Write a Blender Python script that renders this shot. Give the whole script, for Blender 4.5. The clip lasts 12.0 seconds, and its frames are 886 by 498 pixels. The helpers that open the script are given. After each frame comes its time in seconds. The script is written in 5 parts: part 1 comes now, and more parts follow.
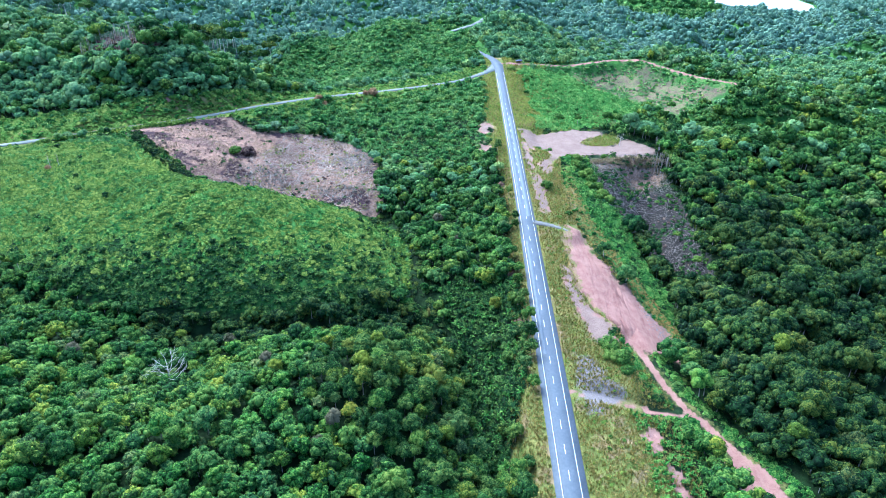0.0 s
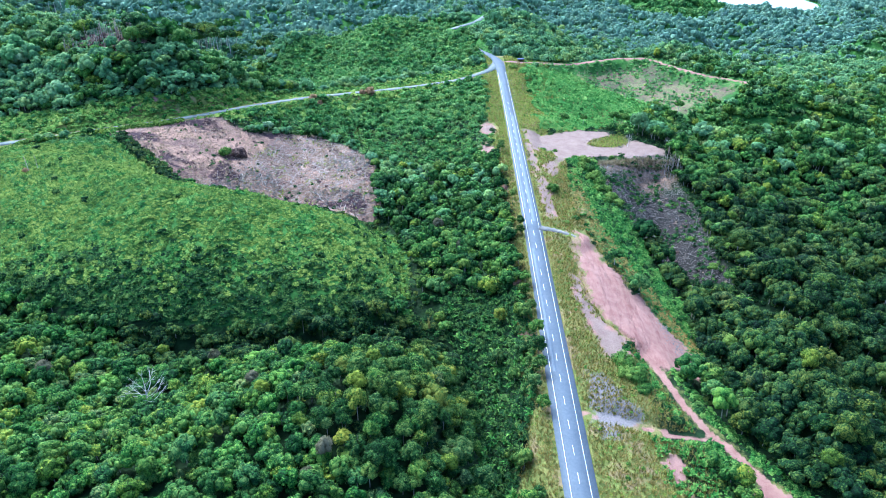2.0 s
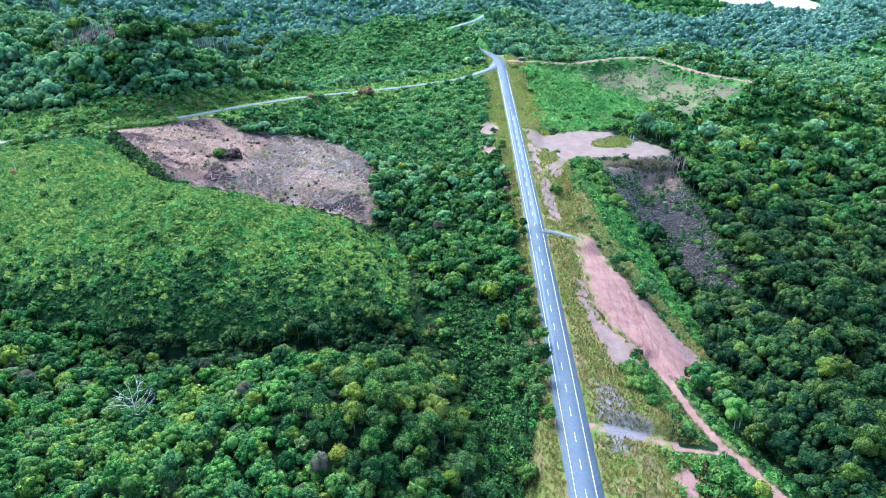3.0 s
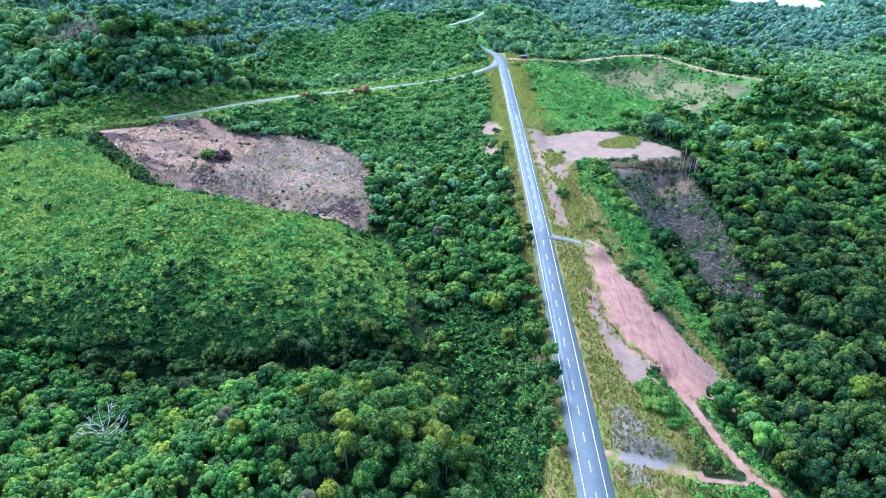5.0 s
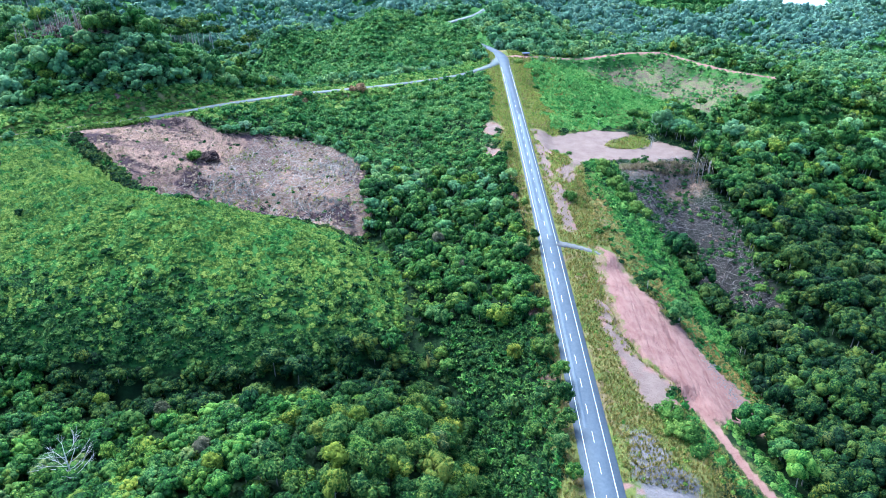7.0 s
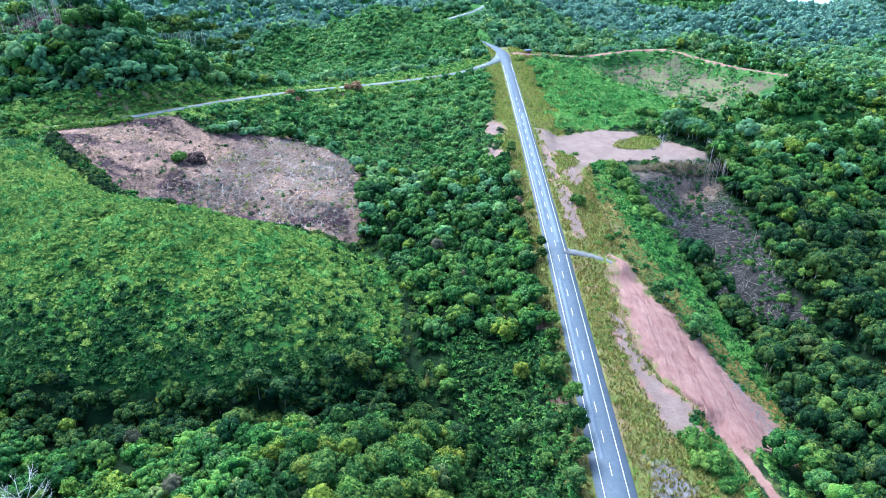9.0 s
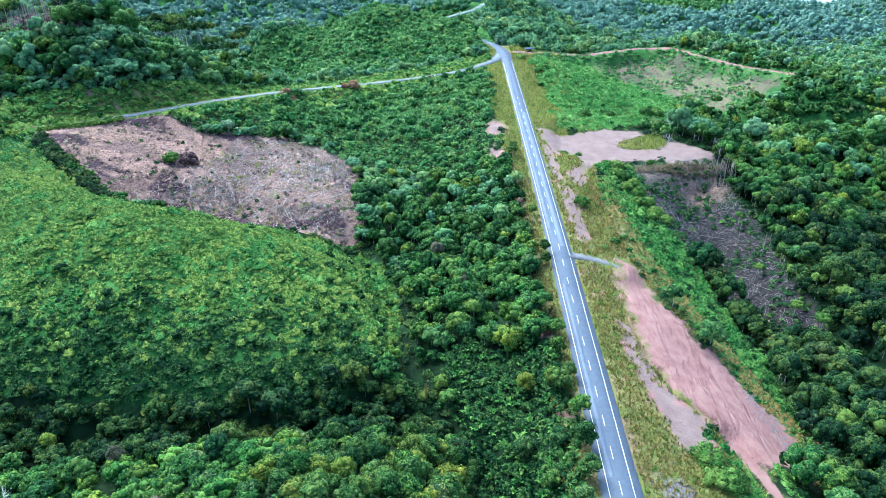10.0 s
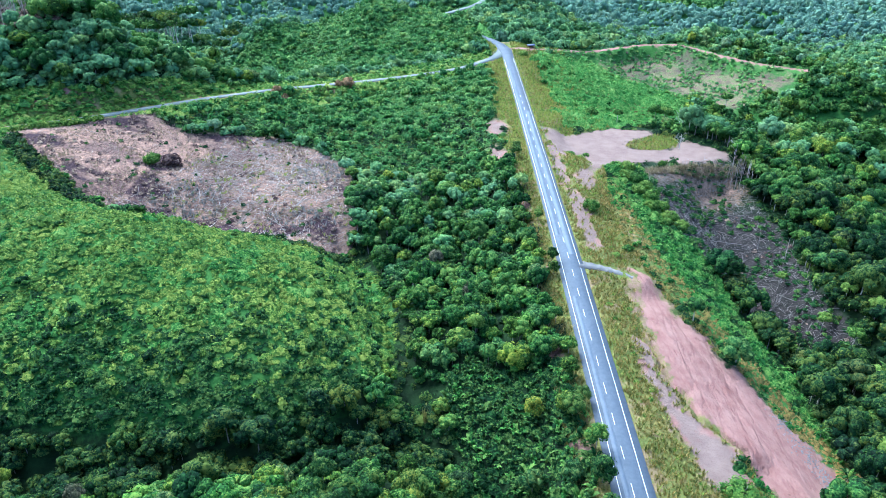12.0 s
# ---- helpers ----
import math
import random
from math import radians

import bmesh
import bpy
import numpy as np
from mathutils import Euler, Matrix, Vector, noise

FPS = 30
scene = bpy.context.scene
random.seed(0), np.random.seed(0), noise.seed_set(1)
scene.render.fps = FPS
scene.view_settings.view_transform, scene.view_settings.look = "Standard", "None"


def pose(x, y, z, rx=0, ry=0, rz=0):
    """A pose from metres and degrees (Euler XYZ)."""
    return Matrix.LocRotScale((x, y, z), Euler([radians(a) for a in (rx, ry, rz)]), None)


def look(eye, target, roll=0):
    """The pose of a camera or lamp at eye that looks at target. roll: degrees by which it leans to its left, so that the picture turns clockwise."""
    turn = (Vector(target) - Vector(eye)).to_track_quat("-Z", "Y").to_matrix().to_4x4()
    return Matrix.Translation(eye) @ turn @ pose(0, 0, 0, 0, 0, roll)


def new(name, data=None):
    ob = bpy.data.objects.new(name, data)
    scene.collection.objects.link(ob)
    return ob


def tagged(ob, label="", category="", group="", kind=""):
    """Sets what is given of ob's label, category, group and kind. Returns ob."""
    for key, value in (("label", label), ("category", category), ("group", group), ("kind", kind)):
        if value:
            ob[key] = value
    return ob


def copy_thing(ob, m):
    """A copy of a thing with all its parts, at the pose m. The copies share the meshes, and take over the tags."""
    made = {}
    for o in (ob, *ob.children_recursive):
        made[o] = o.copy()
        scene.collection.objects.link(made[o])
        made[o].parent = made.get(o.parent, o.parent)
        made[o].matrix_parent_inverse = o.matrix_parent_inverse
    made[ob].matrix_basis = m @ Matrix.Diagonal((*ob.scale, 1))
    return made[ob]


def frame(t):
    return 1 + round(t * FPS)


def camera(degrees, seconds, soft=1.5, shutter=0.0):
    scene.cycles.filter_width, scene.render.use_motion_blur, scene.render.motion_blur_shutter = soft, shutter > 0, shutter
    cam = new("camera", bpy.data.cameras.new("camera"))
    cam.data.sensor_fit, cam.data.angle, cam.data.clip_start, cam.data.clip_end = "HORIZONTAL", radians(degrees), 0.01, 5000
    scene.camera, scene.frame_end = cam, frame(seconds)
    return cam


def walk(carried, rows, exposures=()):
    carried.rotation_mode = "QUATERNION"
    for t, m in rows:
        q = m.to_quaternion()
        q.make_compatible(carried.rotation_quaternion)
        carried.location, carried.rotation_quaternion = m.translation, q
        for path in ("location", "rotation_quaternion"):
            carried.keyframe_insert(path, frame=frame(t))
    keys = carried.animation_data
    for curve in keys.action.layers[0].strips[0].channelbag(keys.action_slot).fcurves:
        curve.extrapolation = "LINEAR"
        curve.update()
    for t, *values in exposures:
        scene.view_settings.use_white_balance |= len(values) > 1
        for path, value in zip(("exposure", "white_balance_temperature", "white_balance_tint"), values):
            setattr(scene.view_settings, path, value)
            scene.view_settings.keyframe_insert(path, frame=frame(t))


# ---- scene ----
cam = camera(64.0, 12.0, 0.5)
ROWS = [
    (0.0, 0.0, 0.0, 200.0, 60.7, 0.0, 0.0),
    (1.5, -0.86, 15.57, 193.9, 60.782, 0.006, -0.103),
    (3.0, -1.61, 31.11, 187.83, 60.857, 0.013, -0.207),
    (4.5, -2.24, 46.64, 181.79, 60.923, 0.021, -0.313),
    (6.0, -2.77, 62.15, 175.79, 60.982, 0.03, -0.421),
    (7.5, -3.17, 77.65, 169.82, 61.032, 0.04, -0.53),
    (9.0, -3.47, 93.13, 163.89, 61.075, 0.05, -0.641),
    (10.5, -3.65, 108.59, 157.99, 61.11, 0.062, -0.753),
    (12.0, -3.72, 124.03, 152.12, 61.137, 0.074, -0.867),
]
walk(cam, [(t, pose(x, y, z, rx, ry, rz)) for t, x, y, z, rx, ry, rz in ROWS], exposures=((0.0, 1.82, 4650, 5), (12.0, 1.74, 4720, 3)))

# ---------------------------------------------------------------- light
SUN_ELEVATION, SUN_AZIMUTH = 50.0, -34.0   # azimuth clockwise from the road's heading
world = bpy.data.worlds.new("sky")
scene.world = world
world.use_nodes = True
wn = world.node_tree.nodes
sky = wn.new("ShaderNodeTexSky")
sky.sky_type, sky.sun_disc = "NISHITA", False
sky.sun_elevation, sky.sun_rotation = radians(SUN_ELEVATION), radians(SUN_AZIMUTH)
sky.air_density, sky.dust_density, sky.ozone_density = 1.0, 6.0, 1.0
wn["Background"].inputs[1].default_value = 0.15
world.node_tree.links.new(sky.outputs[0], wn["Background"].inputs[0])
sun_data = bpy.data.lights.new("sun", "SUN")
sun_data.energy, sun_data.angle, sun_data.color = 1.5, radians(45), (1.0, 0.95, 0.86)
sun = new("sun", sun_data)
a, e = radians(SUN_AZIMUTH), radians(SUN_ELEVATION)
sun.matrix_world = look((300 * math.sin(a) * math.cos(e), 300 * math.cos(a) * math.cos(e), 300 * math.sin(e) + 100), (0, 0, 100))


# ---------------------------------------------------------------- materials
def shader(name, rough=0.85, spec=0.3):
    m = bpy.data.materials.new(name)
    m.use_nodes = True
    n, l = m.node_tree.nodes, m.node_tree.links
    b = n["Principled BSDF"]
    b.inputs["Roughness"].default_value = rough
    b.inputs["Specular IOR Level"].default_value = spec
    return m, n, l, b


def ramp(n, stops):
    r = n.new("ShaderNodeValToRGB")
    while len(r.color_ramp.elements) < len(stops):
        r.color_ramp.elements.new(0.5)
    for el, (p, c) in zip(r.color_ramp.elements, stops):
        el.position, el.color = p, (*c, 1)
    return r


def noise_tex(n, l, scale, detail=5.0, rough=0.6, coords=None):
    t = n.new("ShaderNodeTexNoise")
    t.inputs["Scale"].default_value, t.inputs["Detail"].default_value, t.inputs["Roughness"].default_value = scale, detail, rough
    if coords:
        l.new(coords, t.inputs["Vector"])
    return t.outputs["Fac"]


def mix(n, l, fac, c1, c2, kind="MIX"):
    x = n.new("ShaderNodeMix")
    x.data_type, x.blend_type = "RGBA", kind
    for sock, v in ((x.inputs[0], fac), (x.inputs[6], c1), (x.inputs[7], c2)):
        if isinstance(v, (int, float)):
            sock.default_value = v
        elif isinstance(v, tuple):
            sock.default_value = (*v, 1)
        else:
            l.new(v, sock)
    return x.outputs[2]


def math_node(n, l, op, v1, v2=0.5):
    x = n.new("ShaderNodeMath")
    x.operation = op
    for sock, v in zip(x.inputs, (v1, v2)):
        if isinstance(v, (int, float)):
            sock.default_value = v
        else:
            l.new(v, sock)
    return x.outputs[0]


def bump(n, l, b, height, dist, strength=0.6):
    x = n.new("ShaderNodeBump")
    x.inputs["Strength"].default_value, x.inputs["Distance"].default_value = strength, dist
    l.new(height, x.inputs["Height"])
    l.new(x.outputs[0], b.inputs["Normal"])


def attr(n, name):
    x = n.new("ShaderNodeAttribute")
    x.attribute_name = name
    return x.outputs["Fac"]


def place(n):
    return n.new("ShaderNodeNewGeometry").outputs["Position"]


def leaf_material(name, stops, single=False, glow=0.28, kinds=0.0, vary=1.0):
    """Foliage: the tint of the whole plant, varied leaf by leaf, with light passing through the leaves."""
    m, n, l, b = shader(name, 0.8, 0.08)
    geo = n.new("ShaderNodeNewGeometry")
    tint = n.new("ShaderNodeObjectInfo").outputs["Random"] if single else attr(n, "tint")
    v = math_node(n, l, "MULTIPLY", math_node(n, l, "SUBTRACT", geo.outputs["Random Per Island"], 0.2), 0.58)
    clump = noise_tex(n, l, 0.16, 3.0, 0.6, geo.outputs["Position"])
    v = math_node(n, l, "ADD", v, math_node(n, l, "MULTIPLY", math_node(n, l, "SUBTRACT", clump, 0.39), 0.7))
    v = math_node(n, l, "ADD", math_node(n, l, "MULTIPLY", tint, 0.72), v)
    big = noise_tex(n, l, 0.022, 4.0, 0.6, geo.outputs["Position"])
    v = math_node(n, l, "ADD", v, math_node(n, l, "MULTIPLY", math_node(n, l, "SUBTRACT", big, 0.5), 0.95))
    cells = n.new("ShaderNodeTexVoronoi")
    cells.inputs["Scale"].default_value = 2.4
    l.new(geo.outputs["Position"], cells.inputs["Vector"])
    sep = n.new("ShaderNodeSeparateColor")
    l.new(cells.outputs["Color"], sep.inputs[0])
    v = math_node(n, l, "ADD", v, math_node(n, l, "MULTIPLY", math_node(n, l, "SUBTRACT", sep.outputs[0], 0.5), 0.85))
    v = math_node(n, l, "ADD", math_node(n, l, "MULTIPLY", math_node(n, l, "SUBTRACT", v, 0.5), vary), 0.5)
    r = ramp(n, stops)
    l.new(v, r.inputs[0])
    colour = r.outputs[0]
    if kinds:
        species = ramp(n, ((0.0, (1.9, 1.3, 0.7)), (0.06, (1.55, 1.2, 0.75)), (0.14, (1.3, 1.02, 0.8)), (0.22, (1.05, 1.05, 1.0)), (0.42, (1.0, 1.0, 1.0)), (0.52, (1.15, 1.25, 1.0)), (0.62, (0.9, 0.95, 1.0)), (0.74, (0.72, 0.76, 0.85)), (0.86, (0.95, 0.95, 1.3)), (0.965, (1.5, 1.05, 1.7)), (1.0, (2.0, 1.15, 1.9))))
        species.color_ramp.interpolation = "CONSTANT"
        l.new(math_node(n, l, "FRACT", math_node(n, l, "MULTIPLY", tint, 57.3)), species.inputs[0])
        colour = mix(n, l, kinds, colour, species.outputs[0], "MULTIPLY")
    l.new(colour, b.inputs["Base Color"])
    bump(n, l, b, sep.outputs[0], 0.5, 0.9)
    tr = n.new("ShaderNodeBsdfTranslucent")
    l.new(colour, tr.inputs[0])
    ms = n.new("ShaderNodeMixShader")
    ms.inputs[0].default_value = glow
    l.new(b.outputs[0], ms.inputs[1])
    l.new(tr.outputs[0], ms.inputs[2])
    l.new(ms.outputs[0], n["Material Output"].inputs[0])
    return m


def plain_material(name, c1, c2, scale, rough=0.85, bump_dist=0.0, spec=0.3):
    m, n, l, b = shader(name, rough, spec)
    p = place(n)
    f1, f2 = noise_tex(n, l, scale, 6, 0.65, p), noise_tex(n, l, scale * 0.13, 3, 0.5, p)
    f = math_node(n, l, "ADD", math_node(n, l, "MULTIPLY", f1, 0.6), math_node(n, l, "MULTIPLY", f2, 0.4))
    r = ramp(n, ((0.35, c1), (0.65, c2)))
    l.new(f, r.inputs[0])
    l.new(r.outputs[0], b.inputs["Base Color"])
    if bump_dist:
        bump(n, l, b, f1, bump_dist)
    return m


FOREST = ((0.0, (0.011, 0.034, 0.011)), (0.35, (0.025, 0.078, 0.017)), (0.6, (0.047, 0.128, 0.024)), (0.85, (0.085, 0.182, 0.035)), (1.0, (0.153, 0.245, 0.046)))
# paler, bluer leaves: the haze of distance is painted into both palettes
FAR_FOREST_HAZED = ((0.0, (0.098, 0.188, 0.138)), (0.5, (0.131, 0.238, 0.167)), (0.8, (0.162, 0.277, 0.185)), (1.0, (0.210, 0.326, 0.206)))
MID_FOREST_HAZED = ((0.0, (0.066, 0.142, 0.066)), (0.4, (0.101, 0.216, 0.088)), (0.7, (0.139, 0.277, 0.102)), (0.88, (0.188, 0.328, 0.116)), (1.0, (0.255, 0.380, 0.140)))
SHRUB = ((0.0, (0.032, 0.080, 0.013)), (0.4, (0.069, 0.146, 0.022)), (0.75, (0.136, 0.220, 0.032)), (1.0, (0.235, 0.305, 0.052)))
RUST = ((0.0, (0.12, 0.075, 0.038)), (0.5, (0.25, 0.150, 0.075)), (1.0, (0.36, 0.235, 0.12)))
# FOREST scaled darker: the trough's shade is put into this leaf colour
NEAR_TREES_SHADED = ((0.0, (0.009, 0.027, 0.008)), (0.35, (0.019, 0.061, 0.015)), (0.6, (0.038, 0.100, 0.020)), (0.85, (0.069, 0.144, 0.030)), (1.0, (0.144, 0.208, 0.039)))
m_forest = leaf_material("rainforest_leaves", FOREST, kinds=0.85)
m_tree = leaf_material("tree_leaves", NEAR_TREES_SHADED, single=True, kinds=0.8)
m_shrub = leaf_material("shrub_leaves", SHRUB)
# dark leaves, also used to paint shade into hollows and undergrowth
m_dark_shaded = leaf_material("dark_and_shaded_leaves", ((0.0, (0.004, 0.013, 0.006)), (0.4, (0.010, 0.033, 0.011)), (0.65, (0.020, 0.060, 0.016)), (0.85, (0.044, 0.090, 0.019)), (1.0, (0.095, 0.135, 0.025))), kinds=0.5)
# gully plants' leaves; they also paint shade onto the foot of the hill
m_gully_shade = leaf_material("gully_and_shade_leaves", ((0.0, (0.007, 0.023, 0.008)), (0.4, (0.014, 0.051, 0.014)), (0.75, (0.032, 0.088, 0.019)), (1.0, (0.10, 0.17, 0.036))))
m_fern = leaf_material("fern_leaves", ((0.0, (0.016, 0.062, 0.014)), (0.4, (0.042, 0.142, 0.024)), (0.75, (0.090, 0.220, 0.036)), (1.0, (0.18, 0.30, 0.06))))
m_young = leaf_material("young_tree_leaves", ((0.0, (0.028, 0.092, 0.027)), (0.4, (0.062, 0.172, 0.040)), (0.75, (0.110, 0.238, 0.056)), (1.0, (0.19, 0.31, 0.085))), kinds=0.4)
m_mid_hazed = leaf_material("hill_hazed_leaves", MID_FOREST_HAZED, kinds=0.45, vary=0.85)
m_far_hazed = leaf_material("far_hazed_leaves", FAR_FOREST_HAZED, kinds=0.2, vary=0.45)
m_rust = leaf_material("dead_fern_leaves", ((0.0, (0.06, 0.075, 0.02)), (0.4, (0.15, 0.15, 0.04)), (0.7, (0.23, 0.195, 0.055)), (1.0, (0.29, 0.19, 0.06))))
m_rust_tree = leaf_material("rusty_leaves", RUST, single=True)
m_bush = leaf_material("bush_leaves", ((0.0, (0.026, 0.070, 0.014)), (0.4, (0.058, 0.136, 0.022)), (0.75, (0.112, 0.200, 0.032)), (1.0, (0.19, 0.27, 0.05))), single=True)
m_grass = leaf_material("verge_grass", ((0.0, (0.062, 0.088, 0.016)), (0.4, (0.165, 0.155, 0.030)), (0.7, (0.265, 0.218, 0.052)), (1.0, (0.36, 0.275, 0.10))))
m_lush = leaf_material("lush_verge_grass", ((0.0, (0.090, 0.180, 0.024)), (0.4, (0.19, 0.275, 0.040)), (0.7, (0.30, 0.345, 0.058)), (1.0, (0.40, 0.385, 0.10))))
m_bark = plain_material("pale_bark", (0.16, 0.14, 0.12), (0.42, 0.39, 0.34), 1.5)
m_branch = plain_material("grey_branches", (0.13, 0.085, 0.070), (0.41, 0.305, 0.24), 0.9)
m_grey_log = plain_material("grey_logs", (0.13, 0.115, 0.11), (0.32, 0.29, 0.27), 0.9)
m_dead = plain_material("dead_wood", (0.20, 0.18, 0.165), (0.46, 0.42, 0.38), 1.2)
m_white = plain_material("bleached_wood", (0.38, 0.36, 0.33), (0.66, 0.63, 0.58), 1.0)
# asphalt and its pale lanes: the sky's blue reflection is in the base colour
m_asphalt = plain_material("worn_asphalt", (0.070, 0.087, 0.108), (0.100, 0.120, 0.144), 0.9, 0.8, 0.0, 0.25)
m_side = plain_material("worn_side_road", (0.088, 0.108, 0.104), (0.132, 0.152, 0.146), 0.5, 0.8)
m_patch = plain_material("pale_worn_asphalt", (0.098, 0.122, 0.150), (0.148, 0.172, 0.200), 0.35, 0.8, 0.0, 0.25)
m_paint = plain_material("road_paint", (0.62, 0.62, 0.60), (0.80, 0.80, 0.78), 2.0, 0.6)
m_gravel = plain_material("gravel_road", (0.095, 0.098, 0.100), (0.170, 0.164, 0.156), 0.8, 0.9)
m_log = plain_material("pale_logs", (0.24, 0.20, 0.17), (0.56, 0.50, 0.43), 0.25)
m_dry = leaf_material("withered_leaves", ((0.0, (0.045, 0.028, 0.032)), (0.45, (0.12, 0.078, 0.070)), (0.8, (0.24, 0.17, 0.13)), (1.0, (0.36, 0.28, 0.19))))
m_grass_single = leaf_material("dry_reeds", ((0.0, (0.25, 0.24, 0.06)), (1.0, (0.40, 0.36, 0.12))), single=True)
m_straw = leaf_material("straw", ((0.0, (0.12, 0.105, 0.05)), (0.5, (0.24, 0.195, 0.11)), (1.0, (0.40, 0.33, 0.20))))
m_yellow = leaf_material("yellow_leaves", ((0.0, (0.036, 0.075, 0.012)), (0.5, (0.090, 0.155, 0.020)), (1.0, (0.215, 0.265, 0.03))), single=True)
m_withered = leaf_material("withered_crown_leaves", ((0.0, (0.034, 0.042, 0.020)), (0.5, (0.082, 0.088, 0.046)), (1.0, (0.165, 0.155, 0.095))), single=True)
m_frond = leaf_material("grey_fronds", ((0.0, (0.075, 0.080, 0.075)), (0.5, (0.17, 0.175, 0.16)), (1.0, (0.34, 0.33, 0.29))))
m_bowl = leaf_material("fresh_green_leaves", ((0.0, (0.040, 0.135, 0.026)), (0.4, (0.082, 0.228, 0.042)), (0.75, (0.145, 0.315, 0.064)), (1.0, (0.25, 0.39, 0.095))), vary=0.75)
m_bank = leaf_material("sunny_bank_leaves", ((0.0, (0.062, 0.150, 0.024)), (0.4, (0.120, 0.245, 0.038)), (0.75, (0.200, 0.320, 0.056)), (1.0, (0.31, 0.37, 0.085))), vary=0.8)
m_stone = plain_material("grey_stone", (0.11, 0.10, 0.10), (0.23, 0.215, 0.21), 2.0)
m_roof = plain_material("metal_roof", (0.06, 0.075, 0.12), (0.10, 0.12, 0.18), 1.0, 0.75, 0.0, 0.2)
m_hutwall = plain_material("board_wall", (0.10, 0.05, 0.04), (0.20, 0.10, 0.08), 3.0)


def ground_material():
    m, n, l, b = shader("ground", 0.95, 0.1)
    p = place(n)
    fine, mid, wide = noise_tex(n, l, 1.1, 6, 0.7, p), noise_tex(n, l, 0.22, 5, 0.6, p), noise_tex(n, l, 0.05, 4, 0.6, p)

    def two(c1, c2, f, lo=0.35, hi=0.65):
        r = ramp(n, ((lo, c1), (hi, c2)))
        l.new(f, r.inputs[0])
        return r.outputs[0]

    def edge(name):
        f = math_node(n, l, "ADD", attr(n, name), math_node(n, l, "ADD", math_node(n, l, "MULTIPLY", math_node(n, l, "SUBTRACT", mid, 0.5), 0.8), math_node(n, l, "MULTIPLY", math_node(n, l, "SUBTRACT", fine, 0.5), 0.5)))
        r = ramp(n, ((0.33, (0, 0, 0)), (0.67, (1, 1, 1))))
        l.new(f, r.inputs[0])
        return r.outputs[0]

    # near-black green on all ground that no cover mask claims
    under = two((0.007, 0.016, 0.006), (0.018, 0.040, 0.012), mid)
    grass = mix(n, l, fine, two((0.070, 0.108, 0.020), (0.195, 0.185, 0.050), mid), two((0.088, 0.128, 0.026), (0.235, 0.205, 0.072), wide))
    turned = n.new("ShaderNodeMapping")
    turned.inputs["Rotation"].default_value, turned.inputs["Scale"].default_value = (0, 0, radians(-19)), (1.0, 0.2, 1.0)
    l.new(p, turned.inputs["Vector"])
    ruts = noise_tex(n, l, 0.14, 5, 0.62, turned.outputs[0])
    vein = ramp(n, ((0.0, (1, 1, 1)), (0.045, (0, 0, 0))))
    l.new(math_node(n, l, "ABSOLUTE", math_node(n, l, "SUBTRACT", ruts, 0.5)), vein.inputs[0])
    clay = two((0.195, 0.092, 0.072), (0.282, 0.165, 0.134), mid, 0.3, 0.62)
    clay = mix(n, l, math_node(n, l, "MULTIPLY", wide, 0.35), clay, (0.26, 0.115, 0.09))
    clay = mix(n, l, math_node(n, l, "MULTIPLY", math_node(n, l, "MULTIPLY", math_node(n, l, "MULTIPLY", vein.outputs[0], wide), attr(n, "washed")), 0.8), clay, (0.14, 0.058, 0.048))
    rills = noise_tex(n, l, 0.55, 5, 0.7, turned.outputs[0])
    rill = ramp(n, ((0.36, (1, 1, 1)), (0.47, (0, 0, 0))))
    l.new(rills, rill.inputs[0])
    wash = ramp(n, ((0.55, (0, 0, 0)), (0.68, (1, 1, 1))))
    l.new(rills, wash.inputs[0])
    clay = mix(n, l, math_node(n, l, "MULTIPLY", math_node(n, l, "MULTIPLY", rill.outputs[0], attr(n, "washed")), 0.42), clay, (0.165, 0.068, 0.055))
    clay = mix(n, l, math_node(n, l, "MULTIPLY", wash.outputs[0], 0.28), clay, (0.31, 0.200, 0.168))
    clay = mix(n, l, math_node(n, l, "MULTIPLY", fine, 0.22), clay, (0.27, 0.20, 0.185))
    dark_slash = two((0.030, 0.017, 0.022), (0.120, 0.076, 0.076), fine, 0.36, 0.64)
    pale_slash = two((0.160, 0.092, 0.068), (0.430, 0.278, 0.196), fine, 0.34, 0.62)
    burnt = ramp(n, ((0.43, (1, 1, 1)), (0.50, (0, 0, 0))))
    l.new(noise_tex(n, l, 0.035, 7, 0.74, p), burnt.inputs[0])
    slash = mix(n, l, math_node(n, l, "MULTIPLY", burnt.outputs[0], 0.6), pale_slash, dark_slash)
    slash = mix(n, l, edge("burnt"), slash, two((0.022, 0.013, 0.017), (0.085, 0.055, 0.058), fine, 0.36, 0.66))
    ferns = mix(n, l, fine, two((0.028, 0.085, 0.018), (0.065, 0.160, 0.030), mid), two((0.036, 0.105, 0.020), (0.085, 0.185, 0.034), wide))
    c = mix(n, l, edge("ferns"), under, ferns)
    c = mix(n, l, edge("grass"), c, grass)
    bare = ramp(n, ((0.56, (0, 0, 0)), (0.64, (1, 1, 1))))
    l.new(noise_tex(n, l, 0.11, 4, 0.6, p), bare.inputs[0])
    c = mix(n, l, math_node(n, l, "MULTIPLY", bare.outputs[0], math_node(n, l, "MULTIPLY", edge("grass"), 0.45)), c, clay)
    c = mix(n, l, edge("slash"), c, slash)
    debris = mix(n, l, 0.5, two((0.010, 0.012, 0.010), (0.041, 0.034, 0.034), mid, 0.38, 0.62), two((0.012, 0.016, 0.011), (0.062, 0.050, 0.048), fine, 0.36, 0.64))
